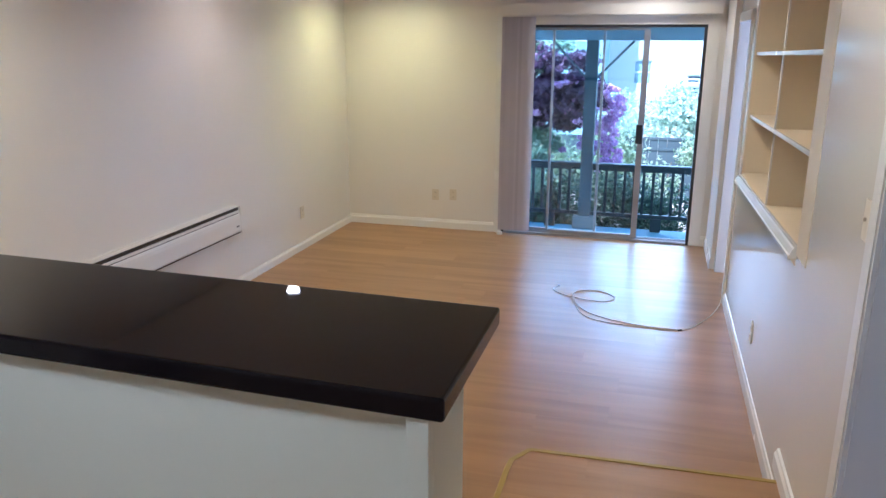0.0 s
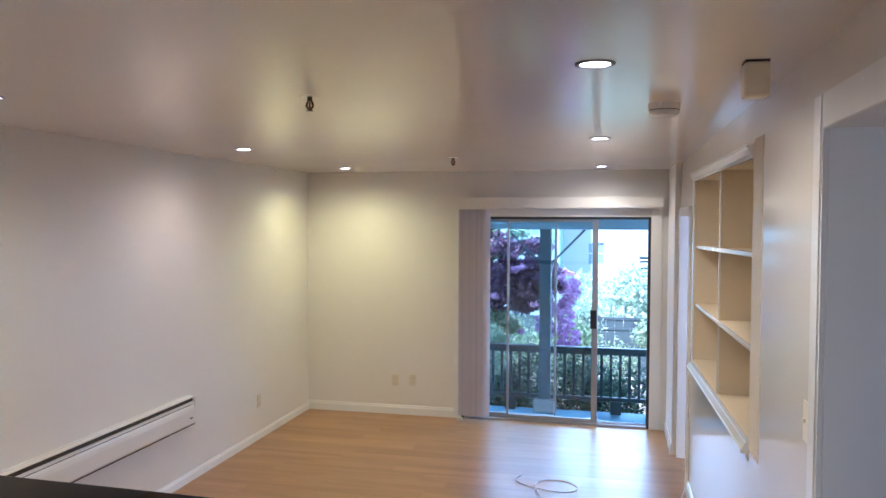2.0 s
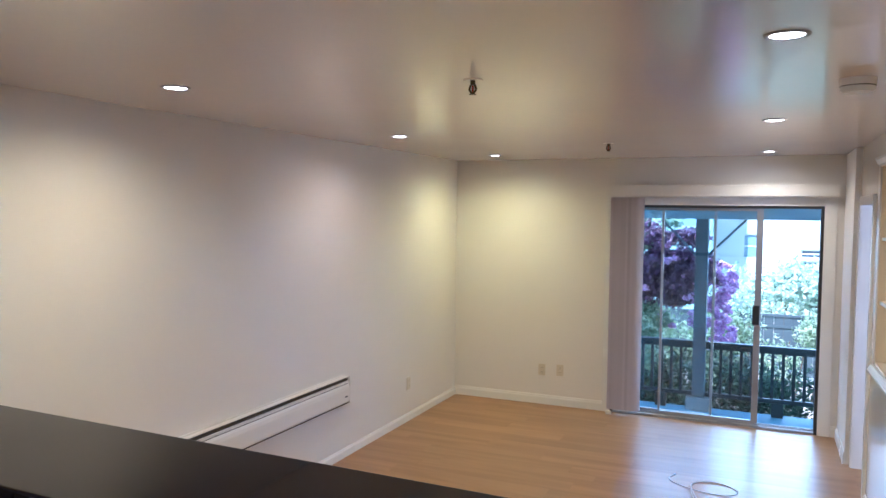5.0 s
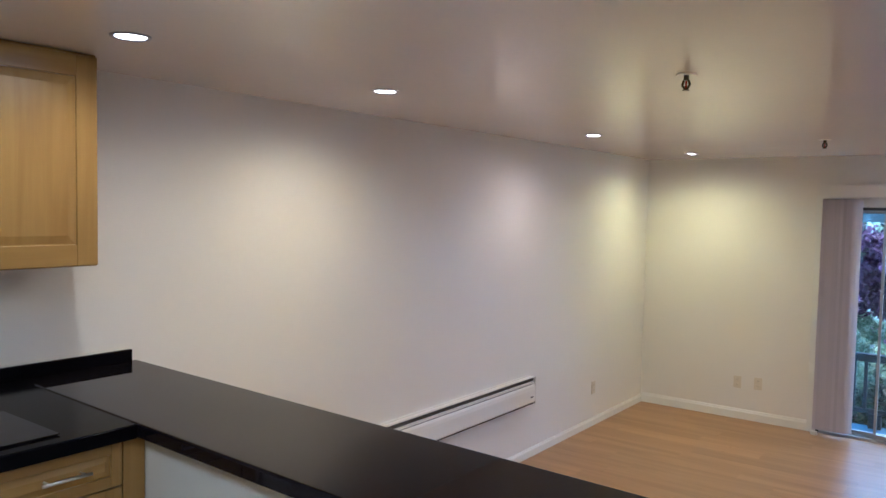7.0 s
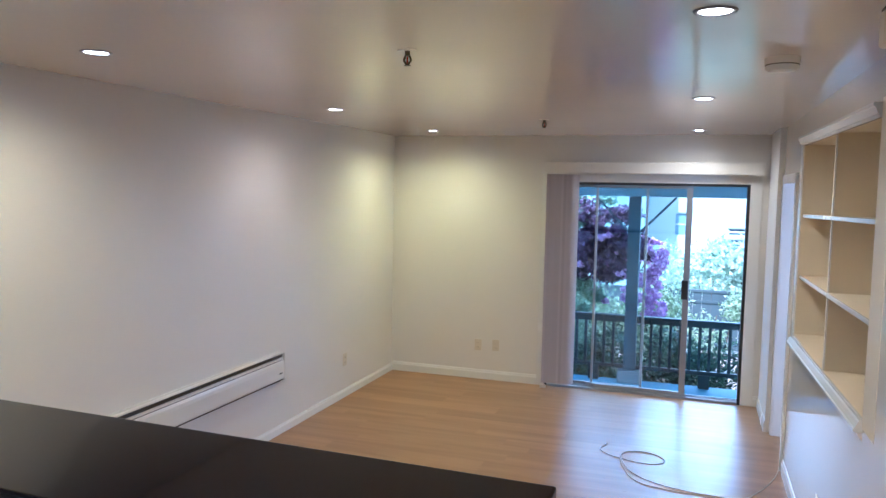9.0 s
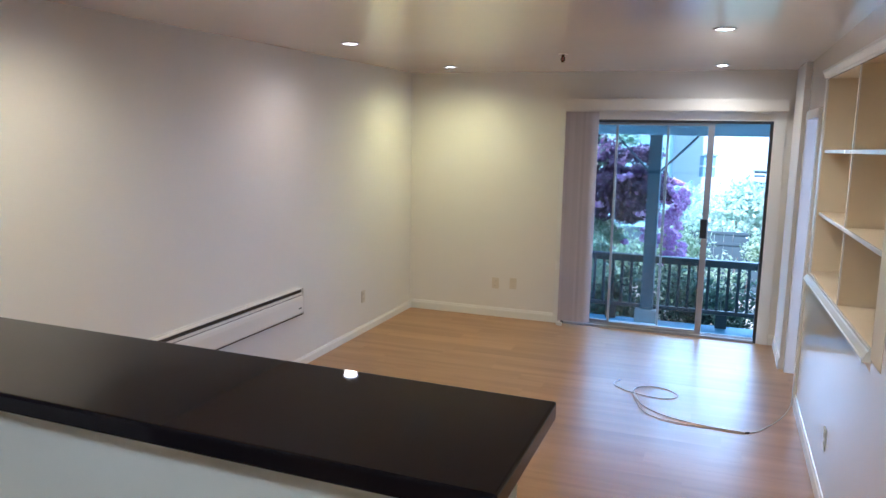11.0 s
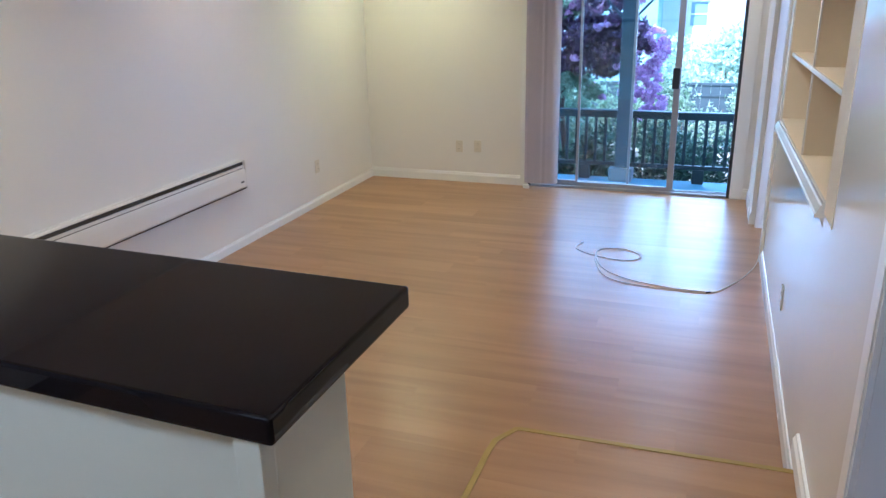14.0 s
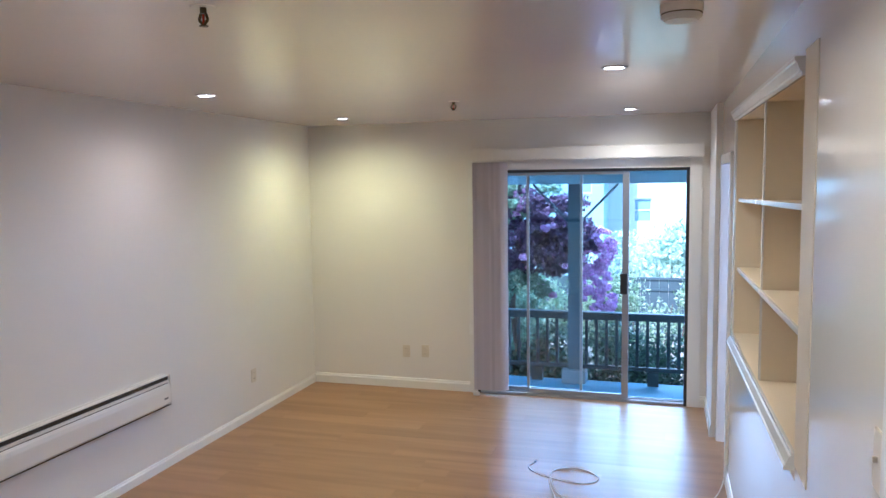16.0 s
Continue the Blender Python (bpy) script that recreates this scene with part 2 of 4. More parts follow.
# ---- building helpers ----
def add_box(bm, x0, x1, y0, y1, z0, z1, bevel=0.0):
    made = bmesh.ops.create_cube(bm, size=1.0)["verts"]
    for v in made:
        v.co = Vector(((x0 + x1) / 2 + v.co.x * (x1 - x0), (y0 + y1) / 2 + v.co.y * (y1 - y0), (z0 + z1) / 2 + v.co.z * (z1 - z0)))
    if bevel:
        edges = {e for v in made for e in v.link_edges}
        bmesh.ops.bevel(bm, geom=list(edges), offset=bevel, segments=2, profile=0.5, affect="EDGES")
    return bm


def boxes(*rows, bevel=0.0):
    bm = bmesh.new()
    for r in rows:
        add_box(bm, *r, bevel=bevel)
    return bm


def cyl(bm, a, b, r, r2=None, seg=16):
    a, b = Vector(a), Vector(b)
    turn = (b - a).to_track_quat("Z", "Y").to_matrix().to_4x4()
    bmesh.ops.create_cone(bm, cap_ends=True, segments=seg, radius1=r, radius2=r if r2 is None else r2, depth=(b - a).length, matrix=Matrix.Translation((a + b) / 2) @ turn)
    return bm


def part(name, bm, mat, parent=None, label="", smooth=False, kind=""):
    me = bpy.data.meshes.new(name)
    if smooth:
        for f in bm.faces:
            f.smooth = len(f.verts) == 4
    bm.to_mesh(me)
    bm.free()
    me.materials.append(mat)
    ob = new(name, me)
    if parent is not None:
        ob.parent = parent
    return tagged(ob, label=label, kind=kind)


def structure(name, bm, mat, label="", smooth=False):
    return part(name, bm, mat, None, label, smooth, "structure")


def base(name, at, label, category, group=""):
    ob = new(name)
    ob.location = at
    return tagged(ob, label=label, category=category, group=group)


def wall_boxes(u0, u1, z0, z1, openings):
    """Cuts a wall's face into rectangles (u0, u1, z0, z1) that leave the openings free."""
    us = sorted({u0, u1, *(o[0] for o in openings), *(o[1] for o in openings)})
    out = []
    for a, b in zip(us, us[1:]):
        holes = sorted((o[2], o[3]) for o in openings if o[0] <= a and o[1] >= b)
        z = z0
        for lo, hi in holes:
            if lo > z:
                out.append((a, b, z, lo))
            z = max(z, hi)
        if z < z1:
            out.append((a, b, z, z1))
    return out


def plain_wall(name, axis, lo, hi, u0, u1, z0, z1, openings, mat, label):
    bm = bmesh.new()
    for a, b, c, d in wall_boxes(u0, u1, z0, z1, openings):
        add_box(bm, *((lo, hi, a, b, c, d) if axis == "x" else (a, b, lo, hi, c, d)))
    bmesh.ops.remove_doubles(bm, verts=bm.verts, dist=1e-5)
    return structure(name, bm, mat, label)


# ---- large structure ----
DOOR = (0.66, 2.50, 0.0, 2.045)
HALL = (6.47, 7.26, 0.0, 2.06)
SIDE = (2.08, 2.88, STEP, 2.265)
NICHE_HOLE = (3.965, 6.2, 1.0, 2.30)
plain_wall("wall_west", "x", XL - 0.14, XL, YK, YF + 0.14, -0.1, H, [], WALL, "long cream-white painted wall above the heater")
plain_wall("wall_north", "y", YF, YF + 0.14, XL, XR, -0.1, H, [(DOOR[0], DOOR[1], -0.1, DOOR[3])], WALL, "cream-white painted wall round the sliding door")
wr = plain_wall("wall_east", "x", XR, XR + THICK, YK, YF + 0.14, -0.1, H, [(HALL[0], HALL[1], -0.1, HALL[3]), SIDE, NICHE_HOLE], WALL_GLOSS, "semi-gloss white wall with a shelf niche and doorways")
plain_wall("wall_south", "y", YK - 0.14, YK, XL - 0.14, 4.14, -0.1, H, [], WALL, "plain painted wall behind the kitchen")
# Both openings are unseen and added to let daylight into the side rooms.
plain_wall("wall_hall", "x", 4.0, 4.14, YK, YF + 0.14, -0.1, H, [(0.3, 1.6, 1.1, 2.1), (4.7, 5.7, 1.0, 2.0)], WALL, "plain painted wall of the side rooms")
plain_wall("wall_hall_end", "y", YF, YF + 0.14, XR + THICK, 4.0, -0.1, H, [], WALL, "plain painted end wall of the side rooms")
plain_wall("wall_closet", "y", 3.35, 3.47, XR + THICK, 4.0, 0.0, H, [], WALL, "plain painted wall between the side rooms")
structure("ceiling", boxes((XL - 0.14, 4.14, YK - 0.14, YF + 0.14, H, H + 0.12)), CEIL, "smooth glossy off-white painted ceiling")

# Unseen mass over the ceiling, tall enough to shade hedge and tree.
structure("upper_storey_shade", boxes((XL - 1.4, 4.14, YK - 0.14, YF + 0.14, H + 0.12, 6.0)), STUCCO_W, "unseen upper storey added to shade the garden")

structure("wall_return", boxes((XR - 0.048, XR - 0.0005, 7.335, YF - 0.0005, 0, H - 0.0005)), WALL, "painted wall between the hall doorway and the corner")
floor = structure("floor", boxes((XL, 4.0, 1.9, YF + 0.14, -0.12, -0.012)), SUBFLOOR, "honey-brown laminate plank floor of the living room")
TX, TY = 1.61, 3.665
landing_outline = [(XR, TY), (1.695, TY - 0.025), (1.675, TY - 0.032), (TX + 0.006, TY - 0.135), (TX, TY - 0.22), (TX, 2.4), (TX, 1.95), (XR, 1.95)]


def prism(outline, z0, z1):
    bm = bmesh.new()
    lo = [bm.verts.new((x, y, z0)) for x, y in outline]
    hi = [bm.verts.new((x, y, z1)) for x, y in outline]
    bm.faces.new(hi), bm.faces.new(lo[::-1])
    for i in range(len(lo)):
        j = (i + 1) % len(lo)
        bm.faces.new((lo[i], lo[j], hi[j], hi[i]))
    bmesh.ops.recalc_face_normals(bm, faces=bm.faces)
    return bm


def clip_to(bm, outline):
    """Trims a flat piece to a convex outline."""
    n = len(outline)
    area = sum(outline[i][0] * outline[(i + 1) % n][1] - outline[(i + 1) % n][0] * outline[i][1] for i in range(n))
    s = 1 if area > 0 else -1
    for i in range(n):
        a, b = Vector((*outline[i], 0)), Vector((*outline[(i + 1) % n], 0))
        d = (b - a).normalized() * s
        out = Vector((d.y, -d.x, 0))
        if not bm.verts:
            return bm
        geom = bmesh.ops.bisect_plane(bm, geom=bm.verts[:] + bm.edges[:] + bm.faces[:], plane_co=a, plane_no=out, clear_outer=True)
        cut = [e for e in geom["geom_cut"] if isinstance(e, bmesh.types.BMEdge)]
        if cut:
            bmesh.ops.edgeloop_fill(bm, edges=cut)
    return bm


landing = structure("landing", prism(landing_outline, -0.012, STEP - 0.012), SUBFLOOR, "raised laminate landing with a rounded corner and yellow edge")
kitchen_floor = structure("kitchen_floor", boxes((XL, XR, YK, 1.95, -0.012, 2 * STEP - 0.012)), SUBFLOOR, "laminate plank floor of the raised kitchen")
structure("hall_floor", boxes((XR, 4.0, 1.9, 3.35, -0.012, STEP), (XR + THICK, 4.0, YK, 1.899, -0.012, STEP)), FLOOR, "laminate floor behind the side doorway")


# ---- baseboards and casings ----
def baseboard(name, axis, face, side, u0, u1, z0=0.0, h=0.095, d=0.014):
    bm = bmesh.new()
    prof = [(0, 0), (d, 0), (d, h * 0.72), (d * 0.6, h * 0.86), (d * 0.5, h * 0.97), (0, h)]
    ends = []
    for u in (u0, u1):
        ends.append([bm.verts.new((face + side * p, u, z0 + q) if axis == "x" else (u, face + side * p, z0 + q)) for p, q in prof])
    n = len(prof)
    for i in range(n):
        j = (i + 1) % n
        bm.faces.new((ends[0][i], ends[0][j], ends[1][j], ends[1][i]))
    bm.faces.new(ends[0]), bm.faces.new(ends[1])
    bmesh.ops.recalc_face_normals(bm, faces=bm.faces)
    return structure(name, bm, TRIM, "white painted baseboard along the wall")


baseboard("baseboard", "x", XL, 1, 2.25, YF, 0.0, 0.072)
baseboard("baseboard", "y", YF, -1, XL + 0.014, 0.585)
baseboard("baseboard", "y", YF, -1, 2.605, XR - 0.048)
baseboard("baseboard", "x", XR - 0.048, -1, 7.335, YF - 0.014)
baseboard("baseboard", "x", XR, -1, TY, 6.40)
baseboard("baseboard", "x", XR, -1, 2.97, TY + 0.12, STEP, 0.085, 0.02)


def casing(name, axis, face, side, u0, u1, z0, z1, w, d, top=True, label="white painted door casing"):
    rows = [(u0 - w, u0, z0, z1 + (w if top else 0)), (u1, u1 + w, z0, z1 + (w if top else 0))]
    if top:
        rows.append((u0, u1, z1, z1 + w))
    bm = bmesh.new()
    for a, b, c, e in rows:
        for k, (ins, dep) in enumerate(((0.0, d), (0.012, d + 0.005))):
            aa, bb = a + ins, b - ins
            x0, x1 = sorted((face, face + side * dep))
            add_box(bm, *((x0, x1, aa, bb, c + 0.001 * k, e - 0.001 * k) if axis == "x" else (aa, bb, x0, x1, c + 0.001 * k, e - 0.001 * k)))
    return structure(name, bm, TRIM, label)


casing("trim", "x", XR, -1, HALL[0] + 0.008, HALL[1] - 0.008, 0.0, HALL[3] - 0.014, 0.068, 0.014)
casing("trim", "x", XR, -1, SIDE[0] + 0.008, SIDE[1] - 0.008, STEP, SIDE[3] - 0.014, 0.093, 0.014)
structure("trim", boxes((0.585, 0.66, YF - 0.018, YF, 0, 2.15), (2.50, 2.60, YF - 0.018, YF, 0, 2.15), (0.66, 2.50, YF - 0.018, YF, 2.045, 2.15), bevel=0.002), TRIM, "white casing round the sliding door")
for nm, (a, b, c, d) in (("door_jamb", HALL), ("door_jamb", SIDE)):
    structure(nm, boxes((XR, XR + THICK, a, a + 0.012, c, d - 0.012), (XR, XR + THICK, b - 0.012, b, c, d - 0.012), (XR, XR + THICK, a, b, d - 0.012, d)), TRIM, "white painted jamb lining of a doorway")

# ---- pony wall, worktop, kitchen units ----
PX, PY0, PY1 = 1.745, 1.90, 2.125
structure("pony_wall", prism([(XL, 1.985), (-0.14, 1.955), (PX, PY0), (PX, PY1), (XL, PY1)], 0.0, CTR - 0.0465), PONY, "pale painted half wall that carries the black worktop")
structure("trim", boxes((PX - 0.035, PX + 0.008, PY0 - 0.035, PY0, 2 * STEP, CTR - 0.046), (PX, PX + 0.008, PY0, PY1, 2 * STEP, CTR - 0.046), bevel=0.002), PONY, "pale painted end board of the half wall")

top = base("worktop", (0, 0, 0), "glossy dark brown-black laminate worktop on the half wall", "countertop")
bm = prism([(XL, 1.942), (-0.14, 1.911), (1.785, 1.85), (1.785, 2.345), (XL, 2.425)], CTR - 0.046, CTR)
bmesh.ops.bevel(bm, geom=[e for e in bm.edges], offset=0.007, segments=3, profile=0.5, affect="EDGES")
part("slab", bm, COUNTER, top)
part("upstand", boxes((XL, XL + 0.02, 1.944, 2.395, CTR, CTR + 0.05), bevel=0.002), COUNTER_K, top)
ktop = base("worktop", (0, 0, 0), "black kitchen worktop, darkened, between the range and the half wall", "countertop")
bm = prism([(XL, 1.452), (-0.14, 1.452), (-0.14, 1.910), (XL, 1.941)], CTR - 0.046, CTR - 0.0005)
bmesh.ops.bevel(bm, geom=[e for e in bm.edges], offset=0.004, segments=2, profile=0.5, affect="EDGES")
part("slab", bm, COUNTER_K, ktop)
part("upstand", boxes((XL, XL + 0.02, 0.2, 1.943, CTR, CTR + 0.05), bevel=0.002), COUNTER_K, ktop)
part("caulk_line", boxes((XL, XL + 0.006, 0.2, 2.395, CTR + 0.0505, CTR + 0.055)), WHITEPL, ktop, "thin white bead of caulk")

board = base("cutting_board", (-0.36, 1.592, CTR), "thin smoked glass board lying on the black worktop", "cutting board")
bm = boxes((-0.20, 0.158, -0.125, 0.115, 0.002, 0.006), bevel=0.002)
part("plate", bm, BOARD, board)
for sx in (-0.14, 0.125):
    for sy in (-0.09, 0.09):
        part("foot", cyl(bmesh.new(), (sx, sy, 0), (sx, sy, 0.0025), 0.008, seg=10), BLACKPL, board)


def raised_panel(parent, name, face, y0, y1, z0, z1, rail, axis_mat=MAPLE):
    """A frame-and-panel front of maple that faces +x."""
    d = 0.019
    door = part(name, boxes((face, face + 0.010, y0 + 0.01, y1 - 0.01, z0 + 0.01, z1 - 0.01)), axis_mat, parent)
    part("stile", boxes((face, face + d, y0, y0 + rail, z0, z1), bevel=0.0025), MAPLE, door)
    part("stile", boxes((face, face + d, y1 - rail, y1, z0, z1), bevel=0.0025), MAPLE, door)
    part("rail", boxes((face, face + d, y0 + rail, y1 - rail, z0, z0 + rail), bevel=0.0025), MAPLE_H, door)
    part("rail", boxes((face, face + d, y0 + rail, y1 - rail, z1 - rail, z1), bevel=0.0025), MAPLE_H, door)
    bm = bmesh.new()
    a, b, c, e = y0 + rail + 0.004, y1 - rail - 0.004, z0 + rail + 0.004, z1 - rail - 0.004
    k = min(0.028, (e - c) * 0.28)
    lo = [bm.verts.new((face + 0.010, y, z)) for y, z in ((a, c), (b, c), (b, e), (a, e))]
    hi = [bm.verts.new((face + 0.0165, y, z)) for y, z in ((a + k, c + k), (b - k, c + k), (b - k, e - k), (a + k, e - k))]
    for i in range(4):
        j = (i + 1) % 4
        bm.faces.new((lo[i], lo[j], hi[j], hi[i]))
    bm.faces.new(hi)
    part("panel", bm, axis_mat, door)
    return door


def bar_handle(parent, x, y0, y1, z):
    bm = bmesh.new()
    cyl(bm, (x + 0.03, y0, z), (x + 0.03, y1, z), 0.005)
    for y in (y0 + 0.018, y1 - 0.018):
        cyl(bm, (x, y, z), (x + 0.03, y, z), 0.004)
    return part("handle", bm, STEEL, parent, "brushed steel bar handle", smooth=True)


low = base("base_cabinet", (0, 0, 0), "maple kitchen base cabinet with a drawer under the black worktop", "kitchen cabinet")
part("carcass", boxes((XL + 0.02, -0.185, 1.455, 1.893, 2 * STEP + 0.09, CTR - 0.0465)), MAPLE, low)
part("plinth", boxes((XL + 0.02, -0.24, 1.455, 1.893, 2 * STEP, 2 * STEP + 0.09)), MAPLE_H, low)
drawer = raised_panel(low, "drawer", -0.185, 1.462, 1.875, 1.115, CTR - 0.050, 0.034, MAPLE_H)
bar_handle(drawer, -0.166, 1.625, 1.765, 1.187)
raised_panel(low, "door", -0.185, 1.462, 1.875, 2 * STEP + 0.10, 1.110, 0.055)
part("filler", boxes((-0.185, -0.168, 1.879, 1.952, 2 * STEP, CTR - 0.0465), bevel=0.002), MAPLE, low)

high = base("wall_cabinet", (0, 0, 0), "honey maple wall cabinet with a raised panel door under the ceiling", "kitchen cabinet")
part("carcass", boxes((XL, -0.70, 1.30, 2.088, 1.738, H - 0.002), bevel=0.001), MAPLE, high)
raised_panel(high, "door", -0.70, 1.31, 2.084, 1.742, H - 0.012, 0.076)

stove = base("range", (0, 0, 0), "white enamel kitchen range beside the maple cabinet", "stove")
part("body", boxes((XL + 0.025, -0.21, 0.68, 1.432, 2 * STEP + 0.02, CTR - 0.03), bevel=0.006), ENAMEL, stove)
part("cooktop", boxes((XL + 0.025, -0.178, 0.68, 1.450, CTR - 0.03, CTR + 0.008), bevel=0.01), ENAMEL, stove)
part("oven_door", boxes((-0.21, -0.180, 0.695, 1.42, 2 * STEP + 0.2, CTR - 0.045), bevel=0.008), ENAMEL, stove)

# ---- plates on the walls ----
def wall_plate(name, at, turn, w, h, label, kind, group="", mat=None):
    """A cover plate that faces -y before it is turned."""
    o = base(name, at, label, "electrical outlet" if "outlet" in name or "jack" in name else "light switch", group)
    o.rotation_euler = (0, 0, radians(turn))
    part("cover_plate", boxes((-w / 2, w / 2, -0.006, 0, -h / 2, h / 2), bevel=0.002), mat or PLATE, o)
    if kind == "duplex":
        for dz in (-0.024, 0.024):
            s = part("socket", boxes((-0.017, 0.017, -0.009, -0.006, dz - 0.014, dz + 0.014), bevel=0.002), PLATE, o)
            bm = boxes((-0.008, -0.006, -0.0094, -0.009, dz - 0.004, dz + 0.006), (0.006, 0.008, -0.0094, -0.009, dz - 0.004, dz + 0.006))
            part("slot", bm, SLOT, s)
    elif kind == "jack":
        part("jack", boxes((-0.011, 0.011, -0.009, -0.006, -0.011, 0.011), bevel=0.002), SLOT, o)
    else:
        for dx in ([0] if kind == "toggle" else [-w / 4, w / 4]):
            bm = boxes((dx - 0.004, dx + 0.004, -0.015, -0.006, -0.002, 0.010), bevel=0.002)
            part("toggle", bm, PLATE, o)
    for dz in (-h / 2 + 0.012, h / 2 - 0.012):
        part("screw", cyl(bmesh.new(), (0, -0.0075, dz), (0, -0.005, dz), 0.003, seg=8), STEEL, o)
    return o


wall_plate("outlet", (-0.037, YF, 0.353), 0, 0.072, 0.115, "ivory double power outlet low on the far wall", "duplex")
wall_plate("outlet", (0.152, YF, 0.362), 0, 0.072, 0.115, "ivory double power outlet low on the far wall", "duplex")
wall_plate("outlet", (XL, 6.95, 0.352), 90, 0.072, 0.115, "ivory double power outlet beyond the heater", "duplex")
wall_plate("outlet", (XL, 1.735, 1.54), 90, 0.072, 0.115, "ivory outlet on the wall above the worktop", "duplex")
wall_plate("outlet", (XR, 4.90, 0.355), -90, 0.072, 0.115, "white power outlet low on the glossy wall", "duplex", mat=WHITEPL)
wall_plate("light_switch", (XR, 3.00, 1.412), -90, 0.125, 0.120, "ivory double light switch beside the side doorway", "double")

# ---- baseboard heater ----
heat = base("wall_heater", (XL, 4.56, 0), "long cream enamel wall heater with a dark top slot", "heater")
L = 1.22
part("back_plate", boxes((0, 0.012, -L, L, 0.442, 0.668), bevel=0.002), HEATER, heat)
part("top_slot", boxes((0.012, 0.040, -L, L - 0.004, 0.626, 0.652)), SLOT, heat)
part("top_flange", boxes((0.012, 0.048, -L, L, 0.653, 0.660), bevel=0.001), HEATER, heat)
bm = bmesh.new()
prof = [(0.012, 0.456), (0.050, 0.456), (0.057, 0.468), (0.057, 0.560), (0.054, 0.585), (0.046, 0.606), (0.046, 0.624), (0.012, 0.624)]
ends = [[bm.verts.new((x, y, z)) for x, z in prof] for y in (-L, L)]
for i in range(len(prof)):
    j = (i + 1) % len(prof)
    bm.faces.new((ends[0][i], ends[0][j], ends[1][j], ends[1][i]))
bm.faces.new(ends[0]), bm.faces.new(ends[1])
bmesh.ops.recalc_face_normals(bm, faces=bm.faces)
part("front_cover", bm, HEATER, heat)
part("groove", boxes((0.0462, 0.0475, -L, L - 0.01, 0.6035, 0.6075)), SLOT, heat)
part("bottom_slot", boxes((0.012, 0.046, -L, L, 0.445, 0.4555)), SLOT, heat)
part("end_cap", boxes((0.012, 0.058, L, L + 0.005, 0.445, 0.662), bevel=0.002), HEATER, heat)
part("badge", boxes((0.057, 0.0582, L - 0.070, L - 0.030, 0.502, 0.512)), BLACKPL, heat)

# ---- shelf niche in the east wall ----
shelf = base("built_in_bookshelf", (0, 0, 0), "cream painted wall niche with two empty shelves and white mouldings", "bookshelf")
y0, y1, z0, z1 = NICHE_HOLE
DEEP, YM = 0.30, 5.10
part("back_panel", boxes((XR + DEEP, XR + DEEP + 0.012, y0 - 0.012, y1 + 0.012, z0, z1)), NICHE, shelf)
part("side_panel", boxes((XR + 0.001, XR + DEEP - 0.001, y0 - 0.012, y0 + 0.001, z0 + 0.031, z1 - 0.013)), NICHE, shelf)
part("side_panel", boxes((XR + 0.001, XR + DEEP - 0.001, y1 - 0.012, y1 + 0.006, z0 + 0.031, z1 - 0.013)), NICHE, shelf)
part("bottom_board", boxes((XR + 0.001, XR + DEEP - 0.001, y0, y1, z0 - 0.006, z0 + 0.030)), NICHE, shelf)
part("top_board", boxes((XR + 0.001, XR + DEEP - 0.001, y0, y1, z1 - 0.012, z1 + 0.006)), NICHE, shelf)
div = part("divider", boxes((XR + 0.026, XR + DEEP - 0.001, YM - 0.009, YM + 0.009, z0 + 0.031, z1 - 0.013)), NICHE, shelf)
part("edging", boxes((XR + 0.017, XR + 0.0255, YM - 0.009, YM + 0.009, z0 + 0.031, z1 - 0.013), bevel=0.0015), TRIM, div, "white front edge")


def sagged(row, z_near, z_far, bevel=0.0):
    """A board that dips a little from its near end to its far one."""
    bm = boxes((*row, -0.0105, 0.0105), bevel=bevel)
    for v in bm.verts:
        v.co.z += z_near + (v.co.y - y0) / (y1 - y0) * (z_far - z_near)
    return bm


for zn, zf in ((1.472, 1.425), (1.873, 1.832)):
    for ya, yb in ((y0 + 0.013, YM - 0.010), (YM + 0.010, y1 - 0.013)):
        s = part("shelf", sagged((XR + 0.022, XR + DEEP - 0.001, ya, yb), zn - 0.01, zf - 0.01), NICHE, shelf)
        part("edging", sagged((XR + 0.010, XR + 0.0215, ya, yb), zn - 0.01, zf - 0.01, 0.002), TRIM, s, "white front edge")
part("face_stile", boxes((XR - 0.003, XR, y0 - 0.20, y0, z0 + 0.055, z1 + 0.035)), CREAM, shelf)
part("face_stile", boxes((XR - 0.008, XR, y1, y1 + 0.11, z0 + 0.005, z1 + 0.05), bevel=0.004), TRIM, shelf)


def moulding(name, zc, up, ya, yb, parent, drop=0.0):
    bm = bmesh.new()
    prof = [(0, -0.046), (0.011, -0.046), (0.012, -0.034), (0.018, -0.030), (0.026, -0.010), (0.028, -0.004), (0.034, 0.0), (0.034, 0.012), (0, 0.012)]
    rows = [[bm.verts.new((XR - a, y, zc + dz + up * b)) for a, b in prof] for y, dz in ((ya, drop), (yb, -drop))]
    for i in range(len(prof)):
        j = (i + 1) % len(prof)
        bm.faces.new((rows[0][i], rows[0][j], rows[1][j], rows[1][i]))
    bm.faces.new(rows[0]), bm.faces.new(rows[1])
    bmesh.ops.recalc_face_normals(bm, faces=bm.faces)
    return part(name, bm, ENAMEL, parent, "white stepped moulding")


moulding("sill_moulding", z0 + 0.005, -1, y0, y1 + 0.09, shelf, 0.043)
moulding("head_moulding", z1 + 0.018, 1, y0, y1 + 0.09, shelf, -0.012)

# ---- sliding door ----
sd = base("sliding_door", (0, 0, 0), "aluminium sliding glass door standing part open to the balcony", "sliding door")
